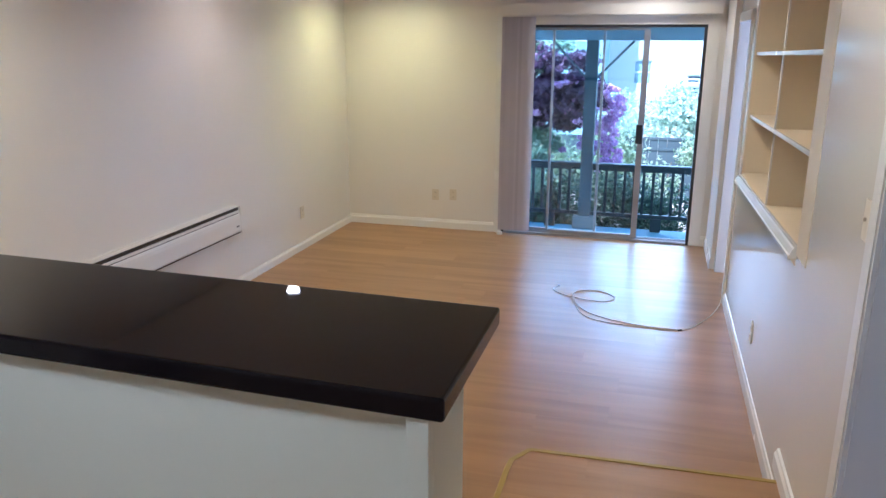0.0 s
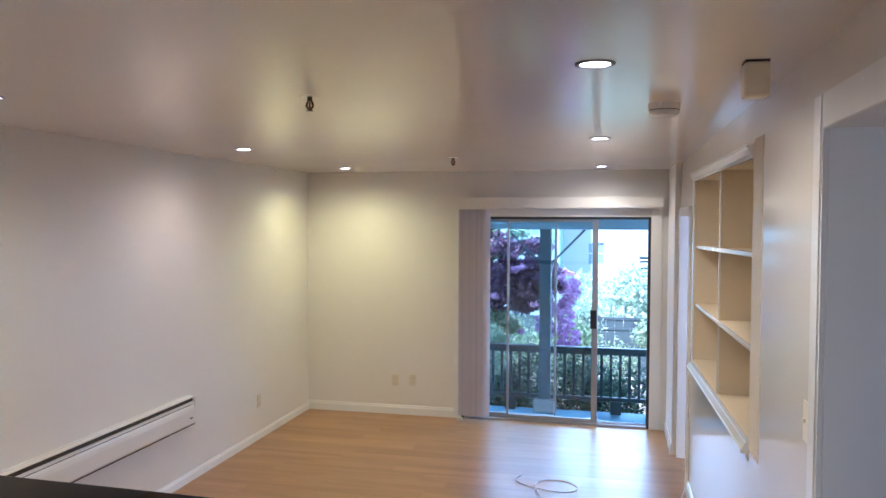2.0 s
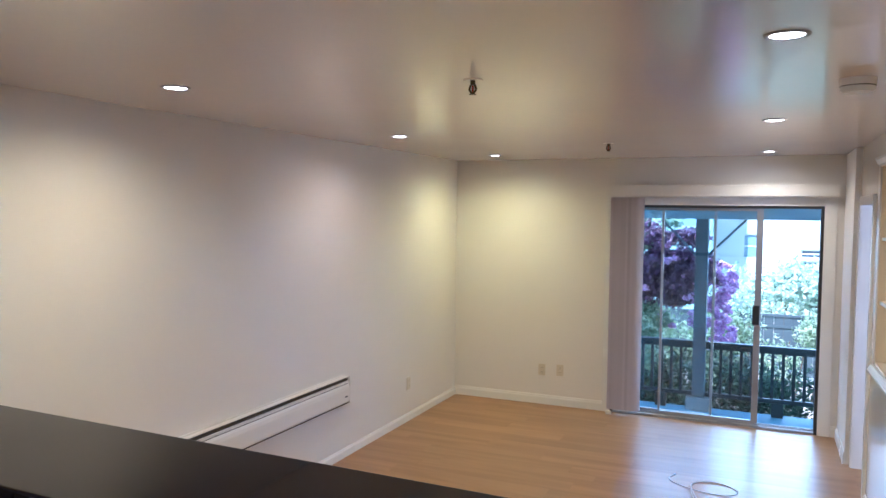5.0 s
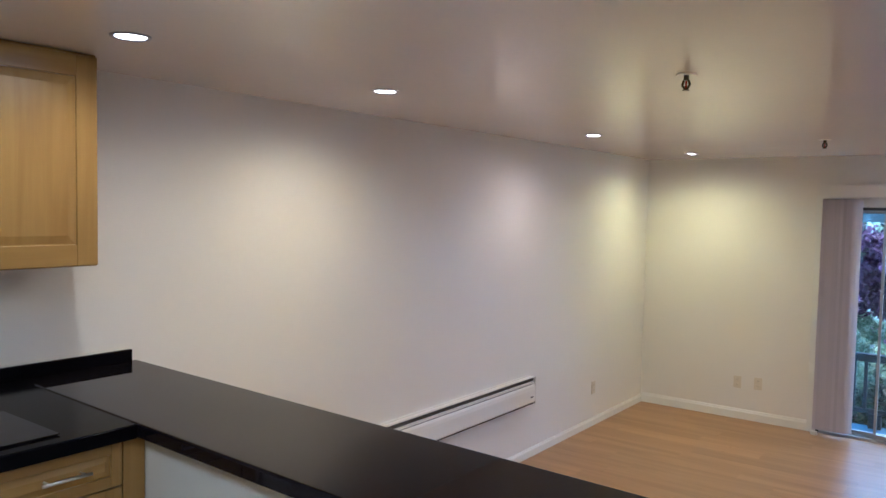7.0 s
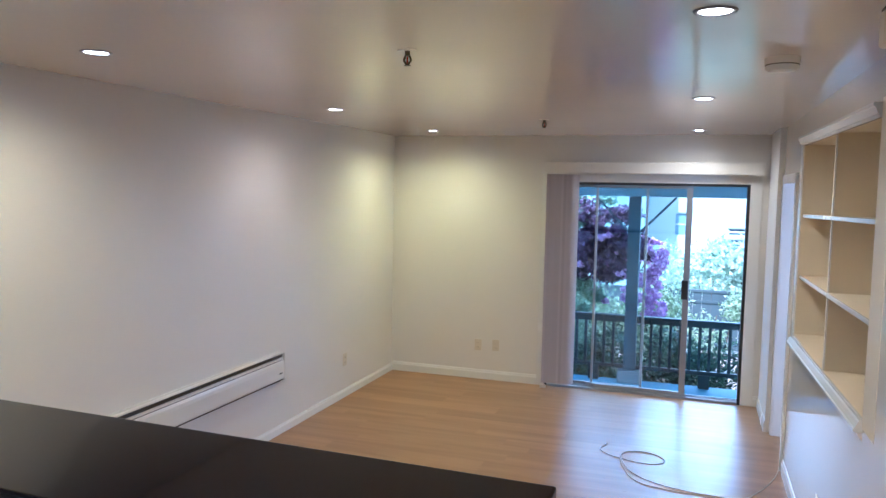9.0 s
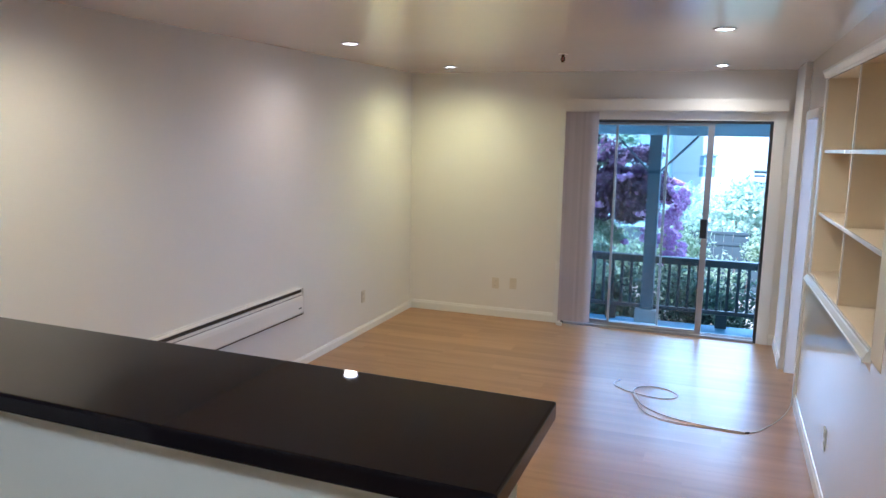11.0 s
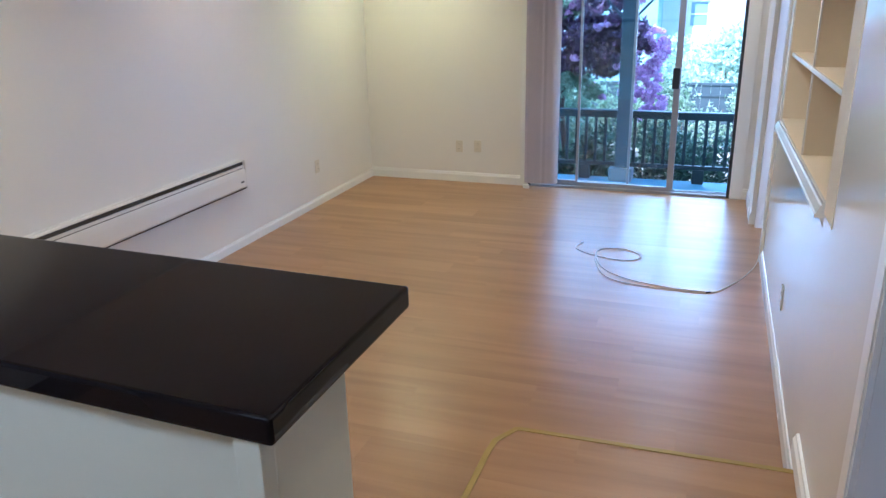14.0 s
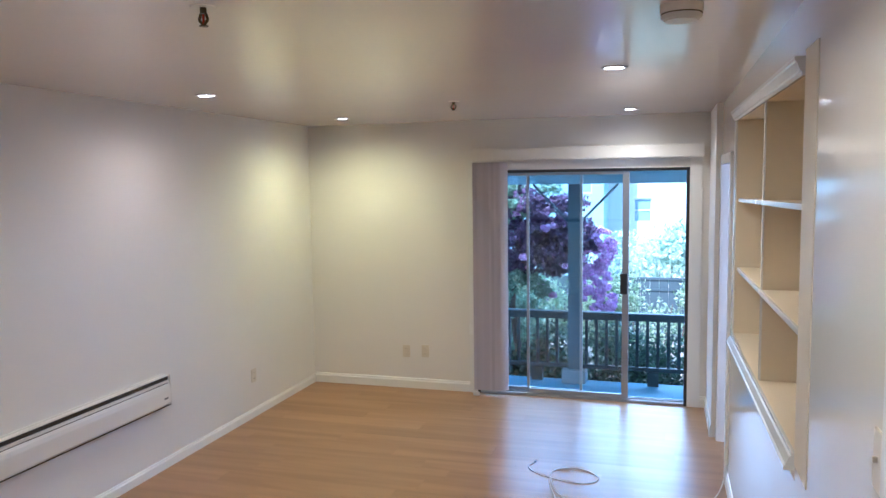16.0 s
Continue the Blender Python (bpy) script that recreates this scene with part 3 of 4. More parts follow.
part("outer_frame", boxes((0.66, 0.685, YF, YF + 0.10, 0.0, 2.045), (2.475, 2.50, YF, YF + 0.10, 0.0, 2.045), (0.685, 2.475, YF, YF + 0.10, 2.02, 2.045)), DARKALU, sd, "dark bronze door frame")
part("threshold", boxes((0.685, 2.475, YF - 0.005, YF + 0.10, 0.0, 0.022), (0.685, 2.475, YF + 0.028, YF + 0.034, 0.022, 0.034), (0.685, 2.475, YF + 0.068, YF + 0.074, 0.022, 0.034)), ALU, sd, "grooved aluminium threshold")


def glazed(name, xa, xb, y, label, w, w2):
    p = part(name, boxes((xa, xa + w, y, y + 0.028, 0.036, 2.018), (xb - w2, xb, y, y + 0.028, 0.036, 2.018), (xa + w, xb - w2, y, y + 0.028, 0.036, 0.062), (xa + w, xb - w2, y, y + 0.028, 1.996, 2.018), bevel=0.002), ALU, sd, label)
    g = part("glass_pane", boxes((xa + w - 0.004, xb - w2 + 0.004, y + 0.011, y + 0.017, 0.058, 2.0)), GLASS, p, "clear glass pane")
    g.visible_shadow = False
    return p


glazed("fixed_panel", 0.688, 1.607, YF + 0.066, "fixed glazed panel with a slim aluminium frame", 0.024, 0.024)
slide = glazed("sliding_panel", 1.115, 2.008, YF + 0.020, "sliding glazed panel with a slim aluminium frame", 0.022, 0.056)
part("pull_handle", boxes((1.938, 1.999, YF - 0.012, YF + 0.019, 0.955, 1.135), bevel=0.006), BLACKPL, slide, "black pull handle with a latch")

# ---- vertical blinds and their valance ----
bl = base("vertical_blinds", (0, 0, 0), "mauve-grey vertical blinds drawn aside under a white valance", "window blinds")
part("head_rail", boxes((0.64, 2.58, YF - 0.075, YF - 0.04, 2.115, 2.145)), WHITEPL, bl)
part("valance", boxes((0.635, 2.605, YF - 0.115, YF - 0.103, 2.130, 2.226), (0.635, 0.647, YF - 0.103, YF - 0.018, 2.150, 2.226), (2.593, 2.605, YF - 0.103, YF - 0.018, 2.150, 2.226), (0.635, 2.605, YF - 0.115, YF - 0.018, 2.226, 2.238), bevel=0.0015), WALL, bl, "painted box valance over the sliding door")
vane_mesh = None
for i in range(11):
    x = 0.680 + i * 0.0245
    if vane_mesh is None:
        bm = bmesh.new()
        pts = [(-0.044, 0.004), (-0.022, -0.001), (0, -0.003), (0.022, -0.001), (0.044, 0.004)]
        rows = []
        for z in (0.045, 2.115):
            rows.append([bm.verts.new((a, b, z)) for a, b in pts] + [bm.verts.new((a, b + 0.0012, z)) for a, b in pts[::-1]])
        n = len(rows[0])
        for k in range(n):
            bm.faces.new((rows[0][k], rows[0][(k + 1) % n], rows[1][(k + 1) % n], rows[1][k]))
        bm.faces.new(rows[0][::-1]), bm.faces.new(rows[1])
        bmesh.ops.recalc_face_normals(bm, faces=bm.faces)
        v = part("slat", bm, BLIND, bl)
        vane_mesh = v.data
    else:
        v = new("slat", vane_mesh)
        v.parent = bl
    v.location = (x, YF - 0.058, 0)
    v.rotation_euler = (0, 0, radians(38 + random.uniform(-7, 7)))
part("chain_weight", boxes((0.640, 0.695, YF - 0.118, YF - 0.09, 0.0, 0.034), bevel=0.004), WHITEPL, bl, "small white plastic bottom clip")

# ---- ceiling fittings ----
def downlight(at, colour, watts):
    o = base("recessed_light", at, "round recessed ceiling light with a white trim ring, lit", "ceiling light", "recessed ceiling lights")
    bm = bmesh.new()
    seg = 32
    rings = []
    for r, z in ((0.064, 0.0), (0.062, -0.005), (0.052, -0.006), (0.046, 0.0)):
        rings.append([bm.verts.new((r * math.cos(6.28318 * k / seg), r * math.sin(6.28318 * k / seg), z - 0.0005)) for k in range(seg)])
    for a, b in zip(rings, rings[1:]):
        for k in range(seg):
            bm.faces.new((a[k], a[(k + 1) % seg], b[(k + 1) % seg], b[k]))
    part("trim_ring", bm, SHADEPL, o, smooth=True)
    bm = bmesh.new()
    bmesh.ops.create_circle(bm, cap_ends=True, segments=32, radius=0.047, matrix=Matrix.Translation((0, 0, -0.0025)) @ Matrix.Rotation(math.pi, 4, "X"))
    part("lens", bm, LENS, o, "bright lamp lens")
    ld = bpy.data.lights.new("recessed_lamp", "SPOT")
    ld.energy, ld.color, ld.spot_size, ld.spot_blend, ld.shadow_soft_size = watts, colour, radians(LAMP_CONE), 1.0, 0.045
    lamp = new("recessed_lamp", ld)
    lamp.location = (at[0], at[1], at[2] - 0.008)
    return o


WARM, PINK, AMBER = (1.0, 0.80, 0.45), (1.0, 0.73, 0.43), (1.0, 0.82, 0.28)
# The last lamp, at the kitchen's back, is unseen and added.
for x, y, c, power in ((-0.29, 1.98, WARM, 0.42), (-0.33, 3.24, (1.0, 0.76, 0.34), 0.88), (-0.375, 5.49, PINK, 0.51), (-0.33, 7.40, AMBER, 1.05), (2.08, 3.09, WARM, 0.82), (2.06, 5.25, WARM, 1.0), (2.035, 7.55, WARM, 0.62), (2.2, -0.9, WARM, 0.75)):
    downlight((x, y, H), c, LAMP_W * power)


def sprinkler(x, y):
    o = base("fire_sprinkler", (x, y, H), "pendent brass fire sprinkler with a ceiling plate", "fire sprinkler", "fire sprinklers")
    bm = bmesh.new()
    cyl(bm, (0, 0, -0.004), (0, 0, 0), 0.036, 0.04, 24)
    part("escutcheon", bm, CEIL, o)
    bm = bmesh.new()
    cyl(bm, (0, 0, -0.022), (0, 0, -0.004), 0.010)
    for s in (-1, 1):
        cyl(bm, (s * 0.009, 0, -0.022), (s * 0.015, 0, -0.040), 0.0045, seg=8)
        cyl(bm, (s * 0.015, 0, -0.040), (0, 0, -0.058), 0.0045, seg=8)
    part("frame_arms", bm, BRASS, o)
    bm = bmesh.new()
    cyl(bm, (0, 0, -0.056), (0, 0, -0.024), 0.004, seg=8)
    part("bulb", bm, GLASSRED, o, "small red glass bulb")
    bm = bmesh.new()
    cyl(bm, (0, 0, -0.060), (0, 0, -0.0575), 0.014, seg=20)
    part("deflector", bm, BRASS, o)
    return o


GLASSRED = mottled("dark_red_glass", (0.25, 0.03, 0.02), (0.35, 0.05, 0.03), 20, (0.1, 0.15), 0.0)
# Unseen ceiling light, added to brighten the half wall and kitchen side.
kl = base("added_kitchen_light", (0.9, 0.85, H), "unseen fluorescent-style ceiling light added over the kitchen", "ceiling light")
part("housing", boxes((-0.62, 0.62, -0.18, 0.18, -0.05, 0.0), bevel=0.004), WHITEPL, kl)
part("diffuser", boxes((-0.60, 0.60, -0.16, 0.16, -0.09, -0.051), bevel=0.01), TUBE, kl, "glowing panel of the added light")
sprinkler(0.955, 3.49)
sprinkler(0.915, 6.45)

sm = base("smoke_detector", (2.345, 3.97, H), "round white smoke detector on the ceiling", "smoke detector")
bm = bmesh.new()
cyl(bm, (0, 0, -0.027), (0, 0, 0), 0.064, 0.066, 32)
part("base_plate", bm, CEIL, sm)
bm = bmesh.new()
cyl(bm, (0, 0, -0.050), (0, 0, -0.030), 0.056, 0.065, 32)
bmesh.ops.bevel(bm, geom=[e for e in bm.edges if abs(e.calc_face_angle(0)) > 0.8], offset=0.005, segments=2, affect="EDGES")
part("cover", bm, WHITEPL, sm)
bm = bmesh.new()
cyl(bm, (0, 0, -0.030), (0, 0, -0.027), 0.0625, 0.0625, 32)
part("vents", bm, SLOT, sm)
ch = base("door_chime", (XR, 3.16, 2.385), "small cream chime box high on the wall by the ceiling", "door chime")
part("housing", boxes((-0.178, -0.100, -0.04, 0.04, -0.002, 0.104), bevel=0.012), NICHE, ch)
# Dark strip that stands in for the shaded gap below the ceiling.
part("gap_shade", boxes((-0.174, -0.104, -0.036, 0.036, 0.104, 0.11)), SLOT, ch)

# ---- cable on the floor ----
cab = base("coaxial_cable", (0, 0, 0), "thin cream coaxial cable loosely coiled on the laminate floor", "cable")
r = 0.0035
way = [(1.455, 6.49), (1.43, 6.40), (1.50, 6.30), (1.60, 6.245), (1.74, 6.20), (1.86, 6.22), (1.905, 6.30), (1.86, 6.385), (1.74, 6.43), (1.62, 6.37), (1.60, 6.25), (1.64, 6.05), (1.75, 5.83), (1.93, 5.76), (2.15, 5.745), (2.37, 5.75), (2.52, 5.95), (2.63, 6.22), (2.675, 6.40)]
cu = bpy.data.curves.new("cord", "CURVE")
cu.dimensions, cu.bevel_depth, cu.bevel_resolution, cu.resolution_u = "3D", r, 2, 10
sp = cu.splines.new("BEZIER")
pts3 = [(x, y, r if k not in (9, 10) else 3 * r) for k, (x, y) in enumerate(way)] + [(2.69, 6.46, 0.02), (2.72, 6.50, 0.012), (2.80, 6.56, r)]
sp.bezier_points.add(len(pts3) - 1)
for p, c in zip(sp.bezier_points, pts3):
    p.co, p.handle_left_type, p.handle_right_type = c, "AUTO", "AUTO"
cu.materials.append(CABLE)
cord = new("cord", cu)
cord.parent = cab
cu2 = bpy.data.curves.new("cord", "CURVE")
cu2.dimensions, cu2.bevel_depth, cu2.bevel_resolution, cu2.resolution_u = "3D", r, 2, 10
sp = cu2.splines.new("BEZIER")
way2 = [(1.905, 6.325, r), (1.83, 6.42, r), (1.70, 6.445, r), (1.60, 6.36, r), (1.61, 6.21, 3 * r), (1.69, 6.00, r), (1.87, 5.845, r), (2.10, 5.775, r), (2.355, 5.757, r)]
sp.bezier_points.add(len(way2) - 1)
for p, c in zip(sp.bezier_points, way2):
    p.co, p.handle_left_type, p.handle_right_type = c, "AUTO", "AUTO"
cu2.materials.append(CABLE)
strand = new("cord", cu2)
strand.parent = cab
bm = bmesh.new()
cyl(bm, (1.455, 6.49, 0.005), (1.462, 6.512, 0.005), 0.0055)
part("connector", bm, STEEL, cab, "small steel screw connector")
bm = bmesh.new()
cyl(bm, (2.36, 5.742, 0.005), (2.385, 5.758, 0.005), 0.006)
part("coupler", bm, BLACKPL, cab, "small dark cable coupler")

# ---- balcony ----
DZ, BY = -0.28, 9.72
bx0, bx1 = -0.6, 4.4
structure("balcony_deck", boxes((bx0, bx1, YF + 0.14, BY + 0.08, DZ - 0.15, DZ)), DECK, "blue painted balcony deck")
structure("balcony_ceiling", boxes((bx0, bx1, YF + 0.14, BY + 0.3, 2.13, 2.25)), BEAM, "blue painted underside of the balcony above")
structure("balcony_beam", boxes((bx0, bx1, BY - 0.07, BY + 0.07, 1.905, 2.13), bevel=0.004), BEAM, "blue painted timber beam over the balcony")
post = base("balcony_post", (1.365, BY, DZ), "slate-blue timber post on a concrete block with two steel braces", "post")
part("shaft", boxes((-0.068, 0.068, -0.068, 0.068, 0.15, 1.905 - DZ), bevel=0.005), BLUEWOOD, post)
part("block", boxes((-0.130, 0.130, -0.118, 0.118, 0, 0.15), bevel=0.012), CONCRETE, post, "pale concrete footing block")
for s in (-1, 1):
    bm = bmesh.new()
    cyl(bm, (s * 0.05, -0.02, 1.76), (s * 0.455, -0.02, 2.18), 0.013, seg=10)
    part("brace", bm, BLUEWOOD, post, "dark slim diagonal brace")
rl = base("balcony_railing", (0, BY, DZ), "dark green painted timber railing with upright balusters", "railing")
rt = 0.508 - DZ
for a, b in ((bx0, 1.295), (1.435, bx1)):
    part("top_rail", boxes((a, b, -0.045, 0.045, rt - 0.035, rt), bevel=0.004), RAIL, rl)
    part("sub_rail", boxes((a, b, -0.02, 0.02, rt - 0.085, rt - 0.035)), RAIL, rl)
    part("bottom_rail", boxes((a, b, -0.02, 0.02, 0.155, 0.20), bevel=0.003), RAIL, rl)
bal = None
x = bx0 + 0.04
while x < bx1:
    if not 1.25 < x < 1.48:
        if bal is None:
            ob = part("baluster", boxes((-0.016, 0.016, -0.016, 0.016, 0.20, rt - 0.085)), RAIL, rl)
            bal = ob.data
        else:
            ob = new("baluster", bal)
            ob.parent = rl
        ob.location = (x, 0, 0)
    x += 0.108
for xx in (0.95, 2.20, 3.4, -0.3):
    part("support_block", boxes((xx - 0.06, xx + 0.06, -0.04, 0.04, 0, 0.155)), RAIL, rl)

# ---- garden and houses beyond ----
structure("backdrop", boxes((-150, 150, 90, 90.5, -1.2, 95)), HAZE, "bright hazy sky far behind the houses")
GZ = -1.3
structure("ground", boxes((-2500, 2500, -1500, 3000, GZ - 0.2, GZ)), EARTH, "dry light garden ground with gravel")


def leaves(count, centres, size, flat, seed, squash=0.7):
    """A crown of small folded leaves round several clumps; centres: (x, y, z, radius, weight)."""
    rng = np.random.default_rng(seed)
    w = np.array([c[4] for c in centres], float)
    pick = rng.choice(len(centres), count, p=w / w.sum())
    c = np.array([c[:3] for c in centres])[pick]
    rad = np.array([c[3] for c in centres])[pick]
    d = rng.normal(size=(count, 3))
    d /= np.linalg.norm(d, axis=1)[:, None]
    fr = rng.uniform(0.35, 1.0, count) ** 0.6
    p = c + d * (rad * fr * rng.uniform(0.75, 1.15, count))[:, None] * np.array([1, 1, squash])
    a = rng.normal(size=(count, 3))
    a /= np.linalg.norm(a, axis=1)[:, None]
    b = np.cross(a, d + 0.01)
    b /= np.linalg.norm(b, axis=1)[:, None]
    s = size * rng.uniform(0.6, 1.3, count)[:, None]
    nrm = np.cross(a, b)
    v = np.stack([p - a * s, p + b * s * flat + nrm * s * 0.25, p + a * s, p - b * s * flat + nrm * s * 0.25], 1).reshape(-1, 3)
    idx = np.arange(count * 4).reshape(-1, 4)
    faces = np.concatenate([idx[:, [0, 1, 2]], idx[:, [0, 2, 3]]])
    return v, faces


def leaf_mesh(name, data, mat, parent, label=""):
    v, f = data
    me = bpy.data.meshes.new(name)
    me.from_pydata(v.tolist(), [], f.tolist())
    me.materials.append(mat)
    ob = new(name, me)
    ob.parent = parent
    return tagged(ob, label=label)


def limbs(parent, trunk, forks, r):
    bm = bmesh.new()
    for a, b in zip(trunk, trunk[1:]):
        cyl(bm, a, b, r, r * 0.8, 9)
        r *= 0.8
    part("trunk", bm, BARK, parent)
    for f in forks:
        bm = bmesh.new()
        q = r
        for a, b in zip(f, f[1:]):
            cyl(bm, a, b, q, q * 0.6, 7)
            q *= 0.6
        part("limb", bm, BARK, parent)


tree = base("bougainvillea", (0.3, 11.8, GZ), "large magenta flowering bougainvillea beyond the balcony railing", "tree")
limbs(tree, [(0, 0, 0), (0.05, 0.05, 0.7), (-0.05, 0.0, 1.5), (0, 0, 2.0)], [[(0, 0, 1.9), (0.5, 0, 2.5), (1.0, -0.1, 2.5)], [(0, 0, 1.9), (-0.6, 0.1, 2.7), (-1.1, 0, 2.9)], [(0, 0, 2.0), (0.1, 0.1, 3.0)]], 0.07)
rng = np.random.default_rng(5)


def clumps(count, x0, x1, z0, z1, r0, r1, edge=None):
    """Uneven clumps inside an oval of the crown; edge keeps those towards its rim."""
    out = []
    while len(out) < count:
        u, v = rng.uniform(-1, 1, 2)
        if u * u + v * v > 1 or (edge and u * u + v * v < edge):
            continue
        out.append(((x0 + x1) / 2 + u * (x1 - x0) / 2, rng.uniform(-0.35, 0.2), (z0 + z1) / 2 + v * (z1 - z0) / 2, rng.uniform(r0, r1), 1))
    return out


# Clumps whose dark colour stands in for shade within the crown.
shade_clumps = clumps(95, -1.8, 1.15, 1.85, 3.2, 0.10, 0.28) + clumps(34, -0.6, 1.0, 1.95, 2.95, 0.12, 0.22) + clumps(26, 0.1, 1.15, 2.2, 2.75, 0.08, 0.17)
pink = clumps(12, -0.3, 0.95, 1.85, 2.9, 0.04, 0.10) + clumps(44, 0.6, 1.38, 1.95, 2.65, 0.04, 0.12) + clumps(34, 0.72, 1.3, 1.65, 2.15, 0.04, 0.10) + clumps(14, 1.0, 1.38, 1.35, 1.75, 0.03, 0.08) + clumps(4, 0.3, 0.6, 1.55, 1.9, 0.04, 0.07) + clumps(22, -1.3, 0.6, 2.7, 3.15, 0.03, 0.09) + clumps(9, -1.6, 0.3, 1.7, 2.4, 0.03, 0.09)
green = clumps(14, -0.6, 0.45, 2.65, 3.05, 0.06, 0.14) + clumps(14, -1.3, 0.55, 2.85, 3.5, 0.10, 0.22) + clumps(26, -1.4, 0.45, 1.35, 2.15, 0.10, 0.22)
leaf_mesh("blossom", leaves(15000, pink, 0.026, 0.75, 3), MAGENTA, tree, "dense magenta flower bracts")
leaf_mesh("shade_foliage", leaves(29000, shade_clumps, 0.036, 0.6, 4), LEAF_SHADE, tree, "purple leaves and flowers darkened for the crown's shade")
leaf_mesh("foliage", leaves(9500, green, 0.04, 0.5, 6), LEAF_MID, tree, "mid-green leaves round the flowers")


def shrub(name, at, spread, height, count, mat, seed, label, size=0.045):
    o = base(name, at, label, "shrub")
    rng = np.random.default_rng(seed)
    cs = [(rng.uniform(-spread, spread), rng.uniform(-0.35, 0.35), rng.uniform(0.25, 0.85) * height, height * rng.uniform(0.2, 0.34), 1) for _ in range(int(6 + spread * 7))]
    for k in range(5):
        bm = bmesh.new()
        bx = rng.uniform(-spread, spread) * 0.8
        cyl(bm, (bx, 0, 0), (bx + rng.uniform(-0.2, 0.2), rng.uniform(-0.15, 0.15), height * 0.7), 0.022, 0.008, 7)
        part("stem", bm, BARK, o)
    leaf_mesh("foliage", leaves(count, cs, size, 0.5, seed + 50, 0.9), mat, o)
    return o


for k, (x, y, s, hh, c, m, lb) in enumerate((
    (-1.1, 10.7, 0.7, 1.9, 3800, LEAF, "dense green shrub against the balcony"), (0.35, 10.75, 0.7, 1.45, 3600, LEAF, "dense green shrub against the balcony"),
    (1.6, 10.7, 0.75, 1.5, 4200, LEAF, "dense green shrub against the balcony"), (2.9, 10.75, 0.75, 1.55, 4200, LEAF, "dense green shrub against the balcony"),
    (-0.9, 11.2, 0.55, 2.1, 2600, LEAF_MID, "bushy mid-green shrub under the flowers"), (0.2, 12.4, 0.6, 1.9, 2600, LEAF_MID, "bushy mid-green shrub under the flowers"),
    (-0.55, 12.6, 0.8, 2.6, 3600, LEAF_MID, "tall mid-green shrub behind the flowers"),
    (4.2, 12.0, 0.9, 1.4, 3000, LEAF, "dense green shrub against the balcony"),
    (2.2, 14.6, 1.0, 1.58, 6500, LEAF_PALE, "pale flowering shrub before the fence"), (4.1, 14.8, 1.0, 1.40, 6500, LEAF_PALE, "pale flowering shrub before the fence"), (0.4, 14.8, 1.0, 1.58, 5500, LEAF_PALE, "pale flowering shrub before the fence"))):
    shrub("shrub", (x, y, GZ), s, hh, c, m, 20 + k, lb)

shrub("shrub", (3.1, 20.5, GZ), 1.2, 2.3, 4200, LEAF_HAZED, 71, "tall tree-like shrub, paled by painted haze, before the white building", 0.075)
shrub("shrub", (1.6, 21.5, GZ), 0.9, 2.0, 1300, LEAF_HAZED, 72, "tall tree-like shrub, paled by painted haze, before the white building", 0.075)
fence = base("garden_fence", (0, 17.0, GZ), "weathered grey board fence with a trellis top", "fence")
pick = None
for k in range(52):
    x = -2.2 + k * 0.18
    if pick is None:
        ob = part("board", boxes((-0.088, 0.088, -0.012, 0.012, 0.05, 1.0)), FENCE, fence)
        pick = ob.data
        up = part("trellis_slat", boxes((-0.0865, 0.0865, -0.012, 0.012, 1.05, 1.22)), FENCE, fence)
        pick2 = up.data
    else:
        ob, up = new("board", pick), new("trellis_slat", pick2)
        ob.parent = up.parent = fence
    ob.location = up.location = (x, 0, 0)
part("rail", boxes((-2.3, 7.4, -0.03, 0.0125, 1.00, 1.05)), FENCE, fence)
part("rail", boxes((-2.3, 7.4, -0.03, 0.0125, 1.22, 1.27)), FENCE, fence)
for x in (-2.2, 0.2, 2.6, 5.0, 7.4):
    part("post", boxes((x - 0.05, x + 0.05, 0.013, 0.11, 0, 1.25)), FENCE, fence)


def house(name, at, size, mat, label, wins):
    """A plain stuccoed house whose front faces -y; windows in the front: (x, z, w, h, glass)."""
    o = base(name, at, label, "house")
    w, d, hh = size
    ops = [(x - a / 2, x + a / 2, z - b / 2, z + b / 2) for x, z, a, b, _ in wins]
    bm = bmesh.new()
    for a, b, c, e in wall_boxes(-w / 2, w / 2, 0, hh, ops):
        add_box(bm, a, b, 0, 0.2, c, e)
    bmesh.ops.remove_doubles(bm, verts=bm.verts, dist=1e-5)
    part("wall", bm, mat, o)
    for q in ((-w / 2, w / 2, d - 0.2, d), (-w / 2, -w / 2 + 0.2, 0.2, d - 0.2), (w / 2 - 0.2, w / 2, 0.2, d - 0.2)):
        part("wall", boxes((*q, 0, hh)), mat, o)
    part("roof", boxes((-w / 2 - 0.3, w / 2 + 0.3, -0.3, d + 0.3, hh, hh + 0.25)), ROOFING, o)
    for x, z, a, b, glass in wins:
        f = 0.05
        wd = part("window", boxes((x - a / 2, x + a / 2, 0.06, 0.12, z - b / 2, z - b / 2 + f), (x - a / 2, x + a / 2, 0.06, 0.12, z + b / 2 - f, z + b / 2), (x - a / 2, x - a / 2 + f, 0.06, 0.12, z - b / 2 + f, z + b / 2 - f), (x + a / 2 - f, x + a / 2, 0.06, 0.12, z - b / 2 + f, z + b / 2 - f), (x - a / 2 + f, x + a / 2 - f, 0.065, 0.115, z - 0.025, z + 0.025)), STUCCO_W, o)
        part("pane", boxes((x - a / 2 + f, x + a / 2 - f, 0.085, 0.095, z - b / 2 + f, z + b / 2 - f)), glass, wd)
    return o


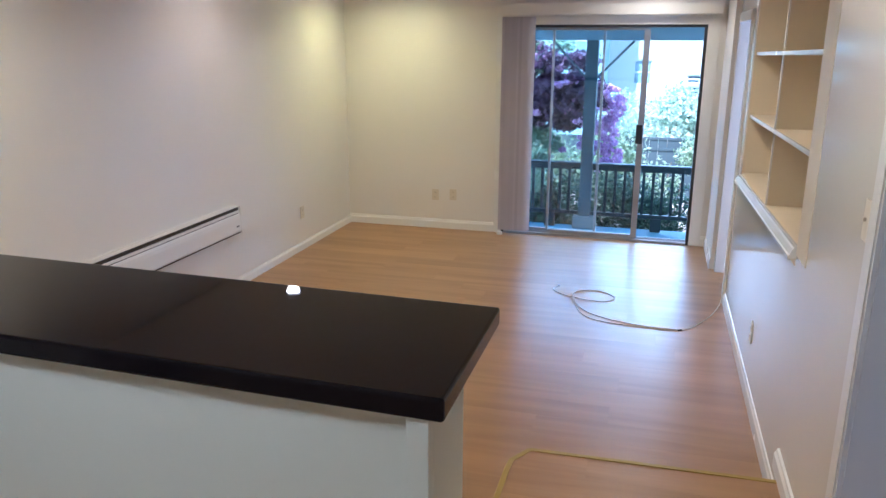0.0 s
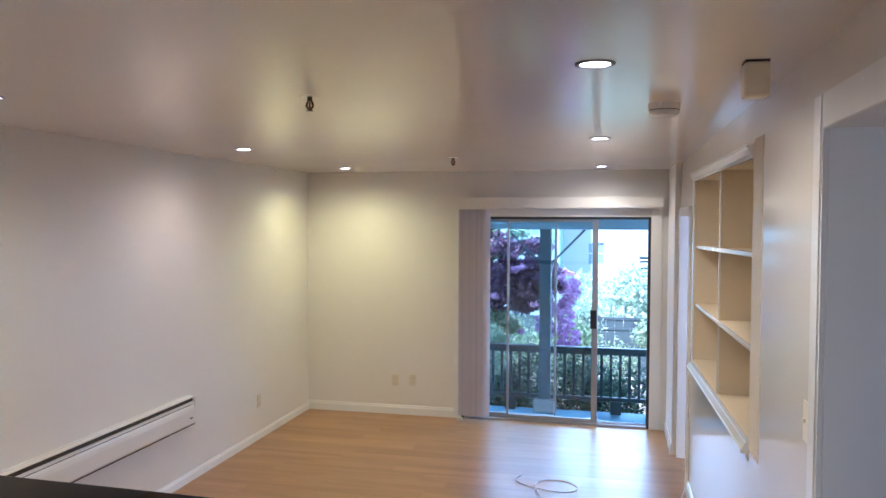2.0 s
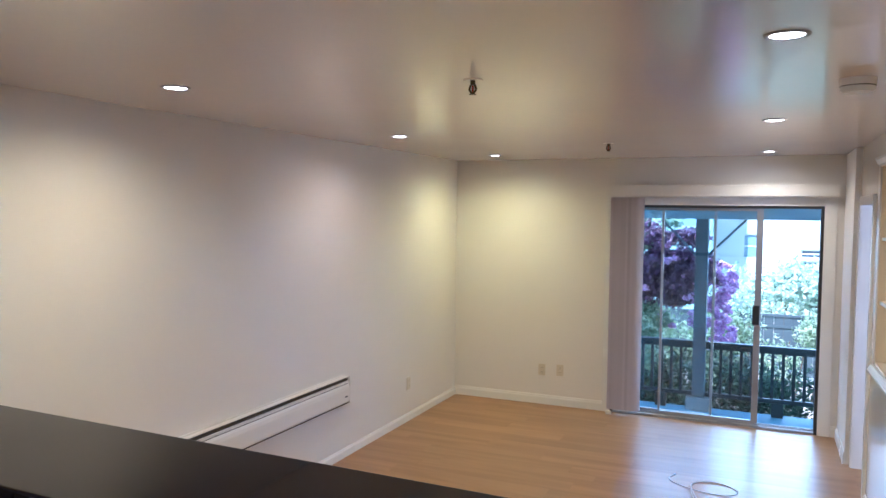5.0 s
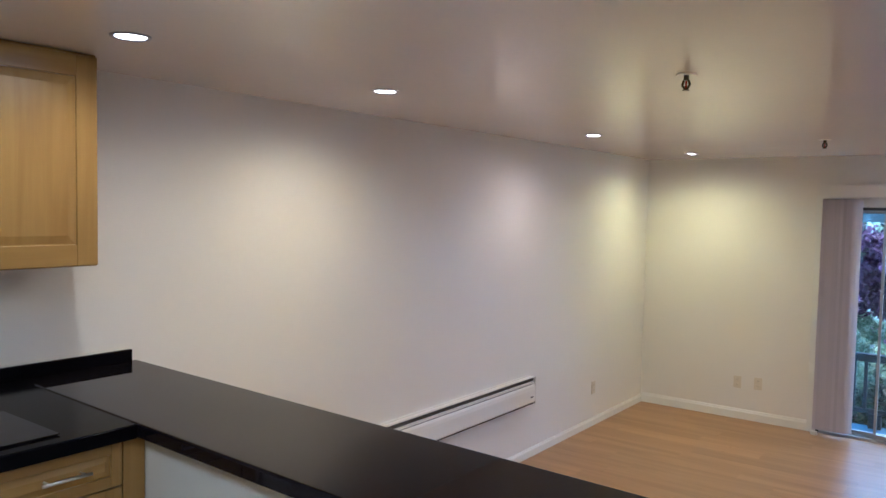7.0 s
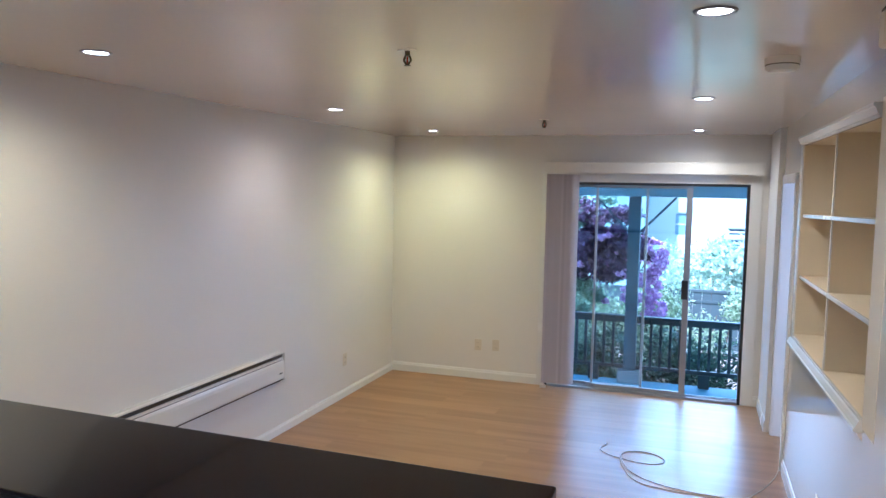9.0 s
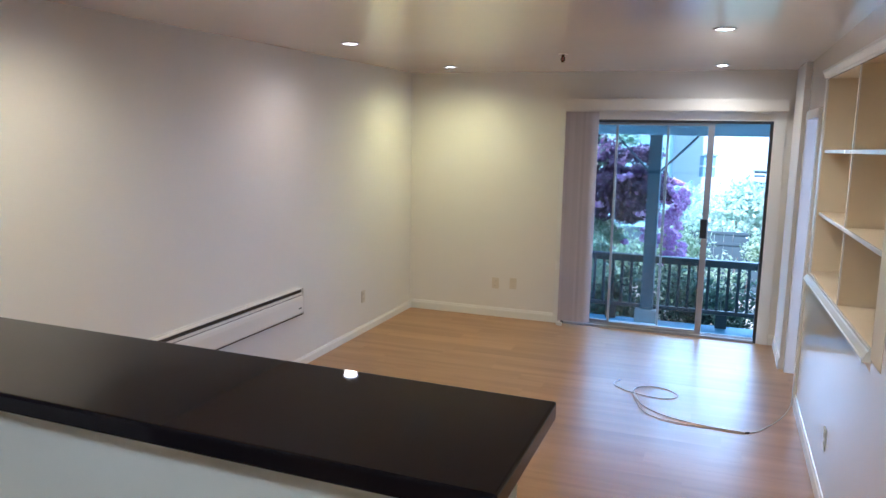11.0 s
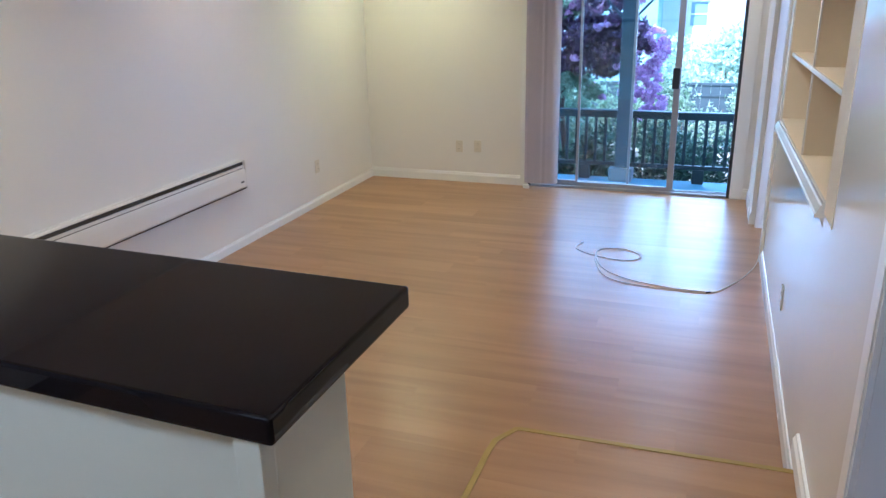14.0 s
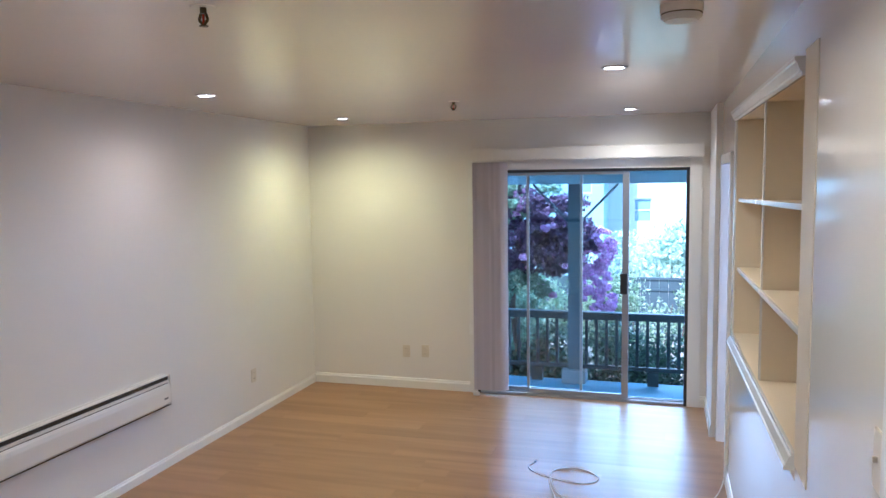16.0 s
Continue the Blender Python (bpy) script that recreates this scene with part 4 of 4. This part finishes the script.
house("apartment_building", (4.2, 27.0, GZ), (9.4, 6, 5.2), STUCCO_W, "sunlit white stuccoed apartment building with dark windows", [(-4.1, 2.7, 0.35, 0.7, PALEGLASS), (-2.6, 2.2, 0.6, 0.8, PALEGLASS), (-0.85, 1.28, 0.7, 0.29, PANEGLASS), (-0.85, 1.64, 0.7, 0.29, PANEGLASS), (-0.85, 2.0, 0.7, 0.29, PANEGLASS)])
house("apartment_building", (-3.5, 25.0, GZ), (8.0, 6, 6.6), STUCCO_C, "pale teal stuccoed apartment building with dark windows", [(3.35, 3.2, 0.6, 0.8, PALEGLASS), (3.35, 1.7, 0.6, 0.8, PALEGLASS), (1.5, 2.4, 0.8, 1.2, PALEGLASS), (-1.2, 2.4, 0.8, 1.2, PALEGLASS)])
house("apartment_building", (13.5, 30.0, GZ), (8.0, 6, 5), STUCCO_W, "sunlit white stuccoed apartment building with dark windows", [(-2.2, 2.4, 0.9, 1.2, PANEGLASS), (0, 2.4, 0.9, 1.2, PANEGLASS)])

# ---- floor planks ----
def planks(parent, outline, x0, x1, y0, y1, z, seed, width=0.19, length=1.21):
    rng = np.random.default_rng(seed)
    cache = {}
    y = y1
    while y > y0 + 0.004:
        ya = max(y0, y - width)
        x = x0 - rng.uniform(0.15, 0.85) * length
        while x < x1:
            a, b = max(x, x0), min(x + length, x1)
            if b - a > 0.01:
                g = 0.00004
                inside = all(_in(px, py, outline) for px, py in ((a, ya), (b, ya), (a, y), (b, y)))
                touch = inside or any(_in(px, py, outline) for px in np.linspace(a, b, 12) for py in (ya, (ya + y) / 2, y))
                if touch:
                    w, dd = round(b - a, 3), round(y - ya, 3)
                    if inside and (w, dd) in cache:
                        ob = new("plank", cache[(w, dd)])
                    else:
                        bm = bmesh.new()
                        lo = [bm.verts.new(c) for c in ((g, g, -0.0115), (w - g, g, -0.0115), (w - g, dd - g, -0.0115), (g, dd - g, -0.0115))]
                        hi = [bm.verts.new((c.co.x, c.co.y, 0)) for c in lo]
                        bm.faces.new(hi), bm.faces.new(lo[::-1])
                        for i in range(4):
                            j = (i + 1) % 4
                            bm.faces.new((lo[i], lo[j], hi[j], hi[i])).material_index = 1
                        if not inside:
                            clip_to(bm, [(px - a, py - ya) for px, py in outline])
                        ob = part("plank", bm, FLOOR)
                        ob.data.materials.append(JOINT)
                        if inside:
                            cache[(w, dd)] = ob.data
                    ob.parent = parent
                    ob.location = (a, ya, z)
            x += length
        y -= width


def _in(px, py, outline):
    """Whether a point lies in a convex outline."""
    s = [(bx_ - ax_) * (py - ay_) - (by_ - ay_) * (px - ax_) for (ax_, ay_), (bx_, by_) in zip(outline, outline[1:] + outline[:1])]
    return all(v >= -1e-6 for v in s) or all(v <= 1e-6 for v in s)


rect = lambda a, b, c, d: [(a, c), (b, c), (b, d), (a, d)]
planks(floor, rect(XL, XR, TY, YF), XL, XR, TY, YF, 0.0, 11)
planks(floor, rect(XL, TX, 2.12, TY), XL, TX, 2.12, TY, 0.0, 12)
planks(floor, rect(XR, 4.0, 3.47, YF), XR, 4.0, 6.2, YF, 0.0, 13)
planks(landing, landing_outline, TX, XR, 2.0, TY, STEP, 14)
planks(kitchen_floor, rect(0.0, XR, -0.6, 1.95), 0.0, XR, -0.6, 1.95, 2 * STEP, 15)

# ---- yellow strip on the landing's edge ----
bm = bmesh.new()
for (ax_, ay_), (bx_, by_) in zip(landing_outline[:6], landing_outline[1:6]):
    d = Vector((bx_ - ax_, by_ - ay_, 0))
    u = d.normalized()
    n_ = Vector((u.y, -u.x, 0))
    ends = []
    for px, py in ((ax_, ay_), (bx_, by_)):
        ends.append([bm.verts.new(Vector((px, py, 0)) + n_ * o + Vector((0, 0, z))) for o, z in ((0.006, STEP - 0.03), (0.006, STEP + 0.002), (0.003, STEP + 0.004), (-0.018, STEP + 0.0035), (-0.018, STEP + 0.0005), (0.0, STEP + 0.0005), (0.0, STEP - 0.03))])
    k_ = len(ends[0])
    for i in range(k_):
        j = (i + 1) % k_
        bm.faces.new((ends[0][i], ends[0][j], ends[1][j], ends[1][i]))
bmesh.ops.recalc_face_normals(bm, faces=bm.faces)
structure("landing_edge", bm, YELLOW, "yellow edge strip round the raised landing")
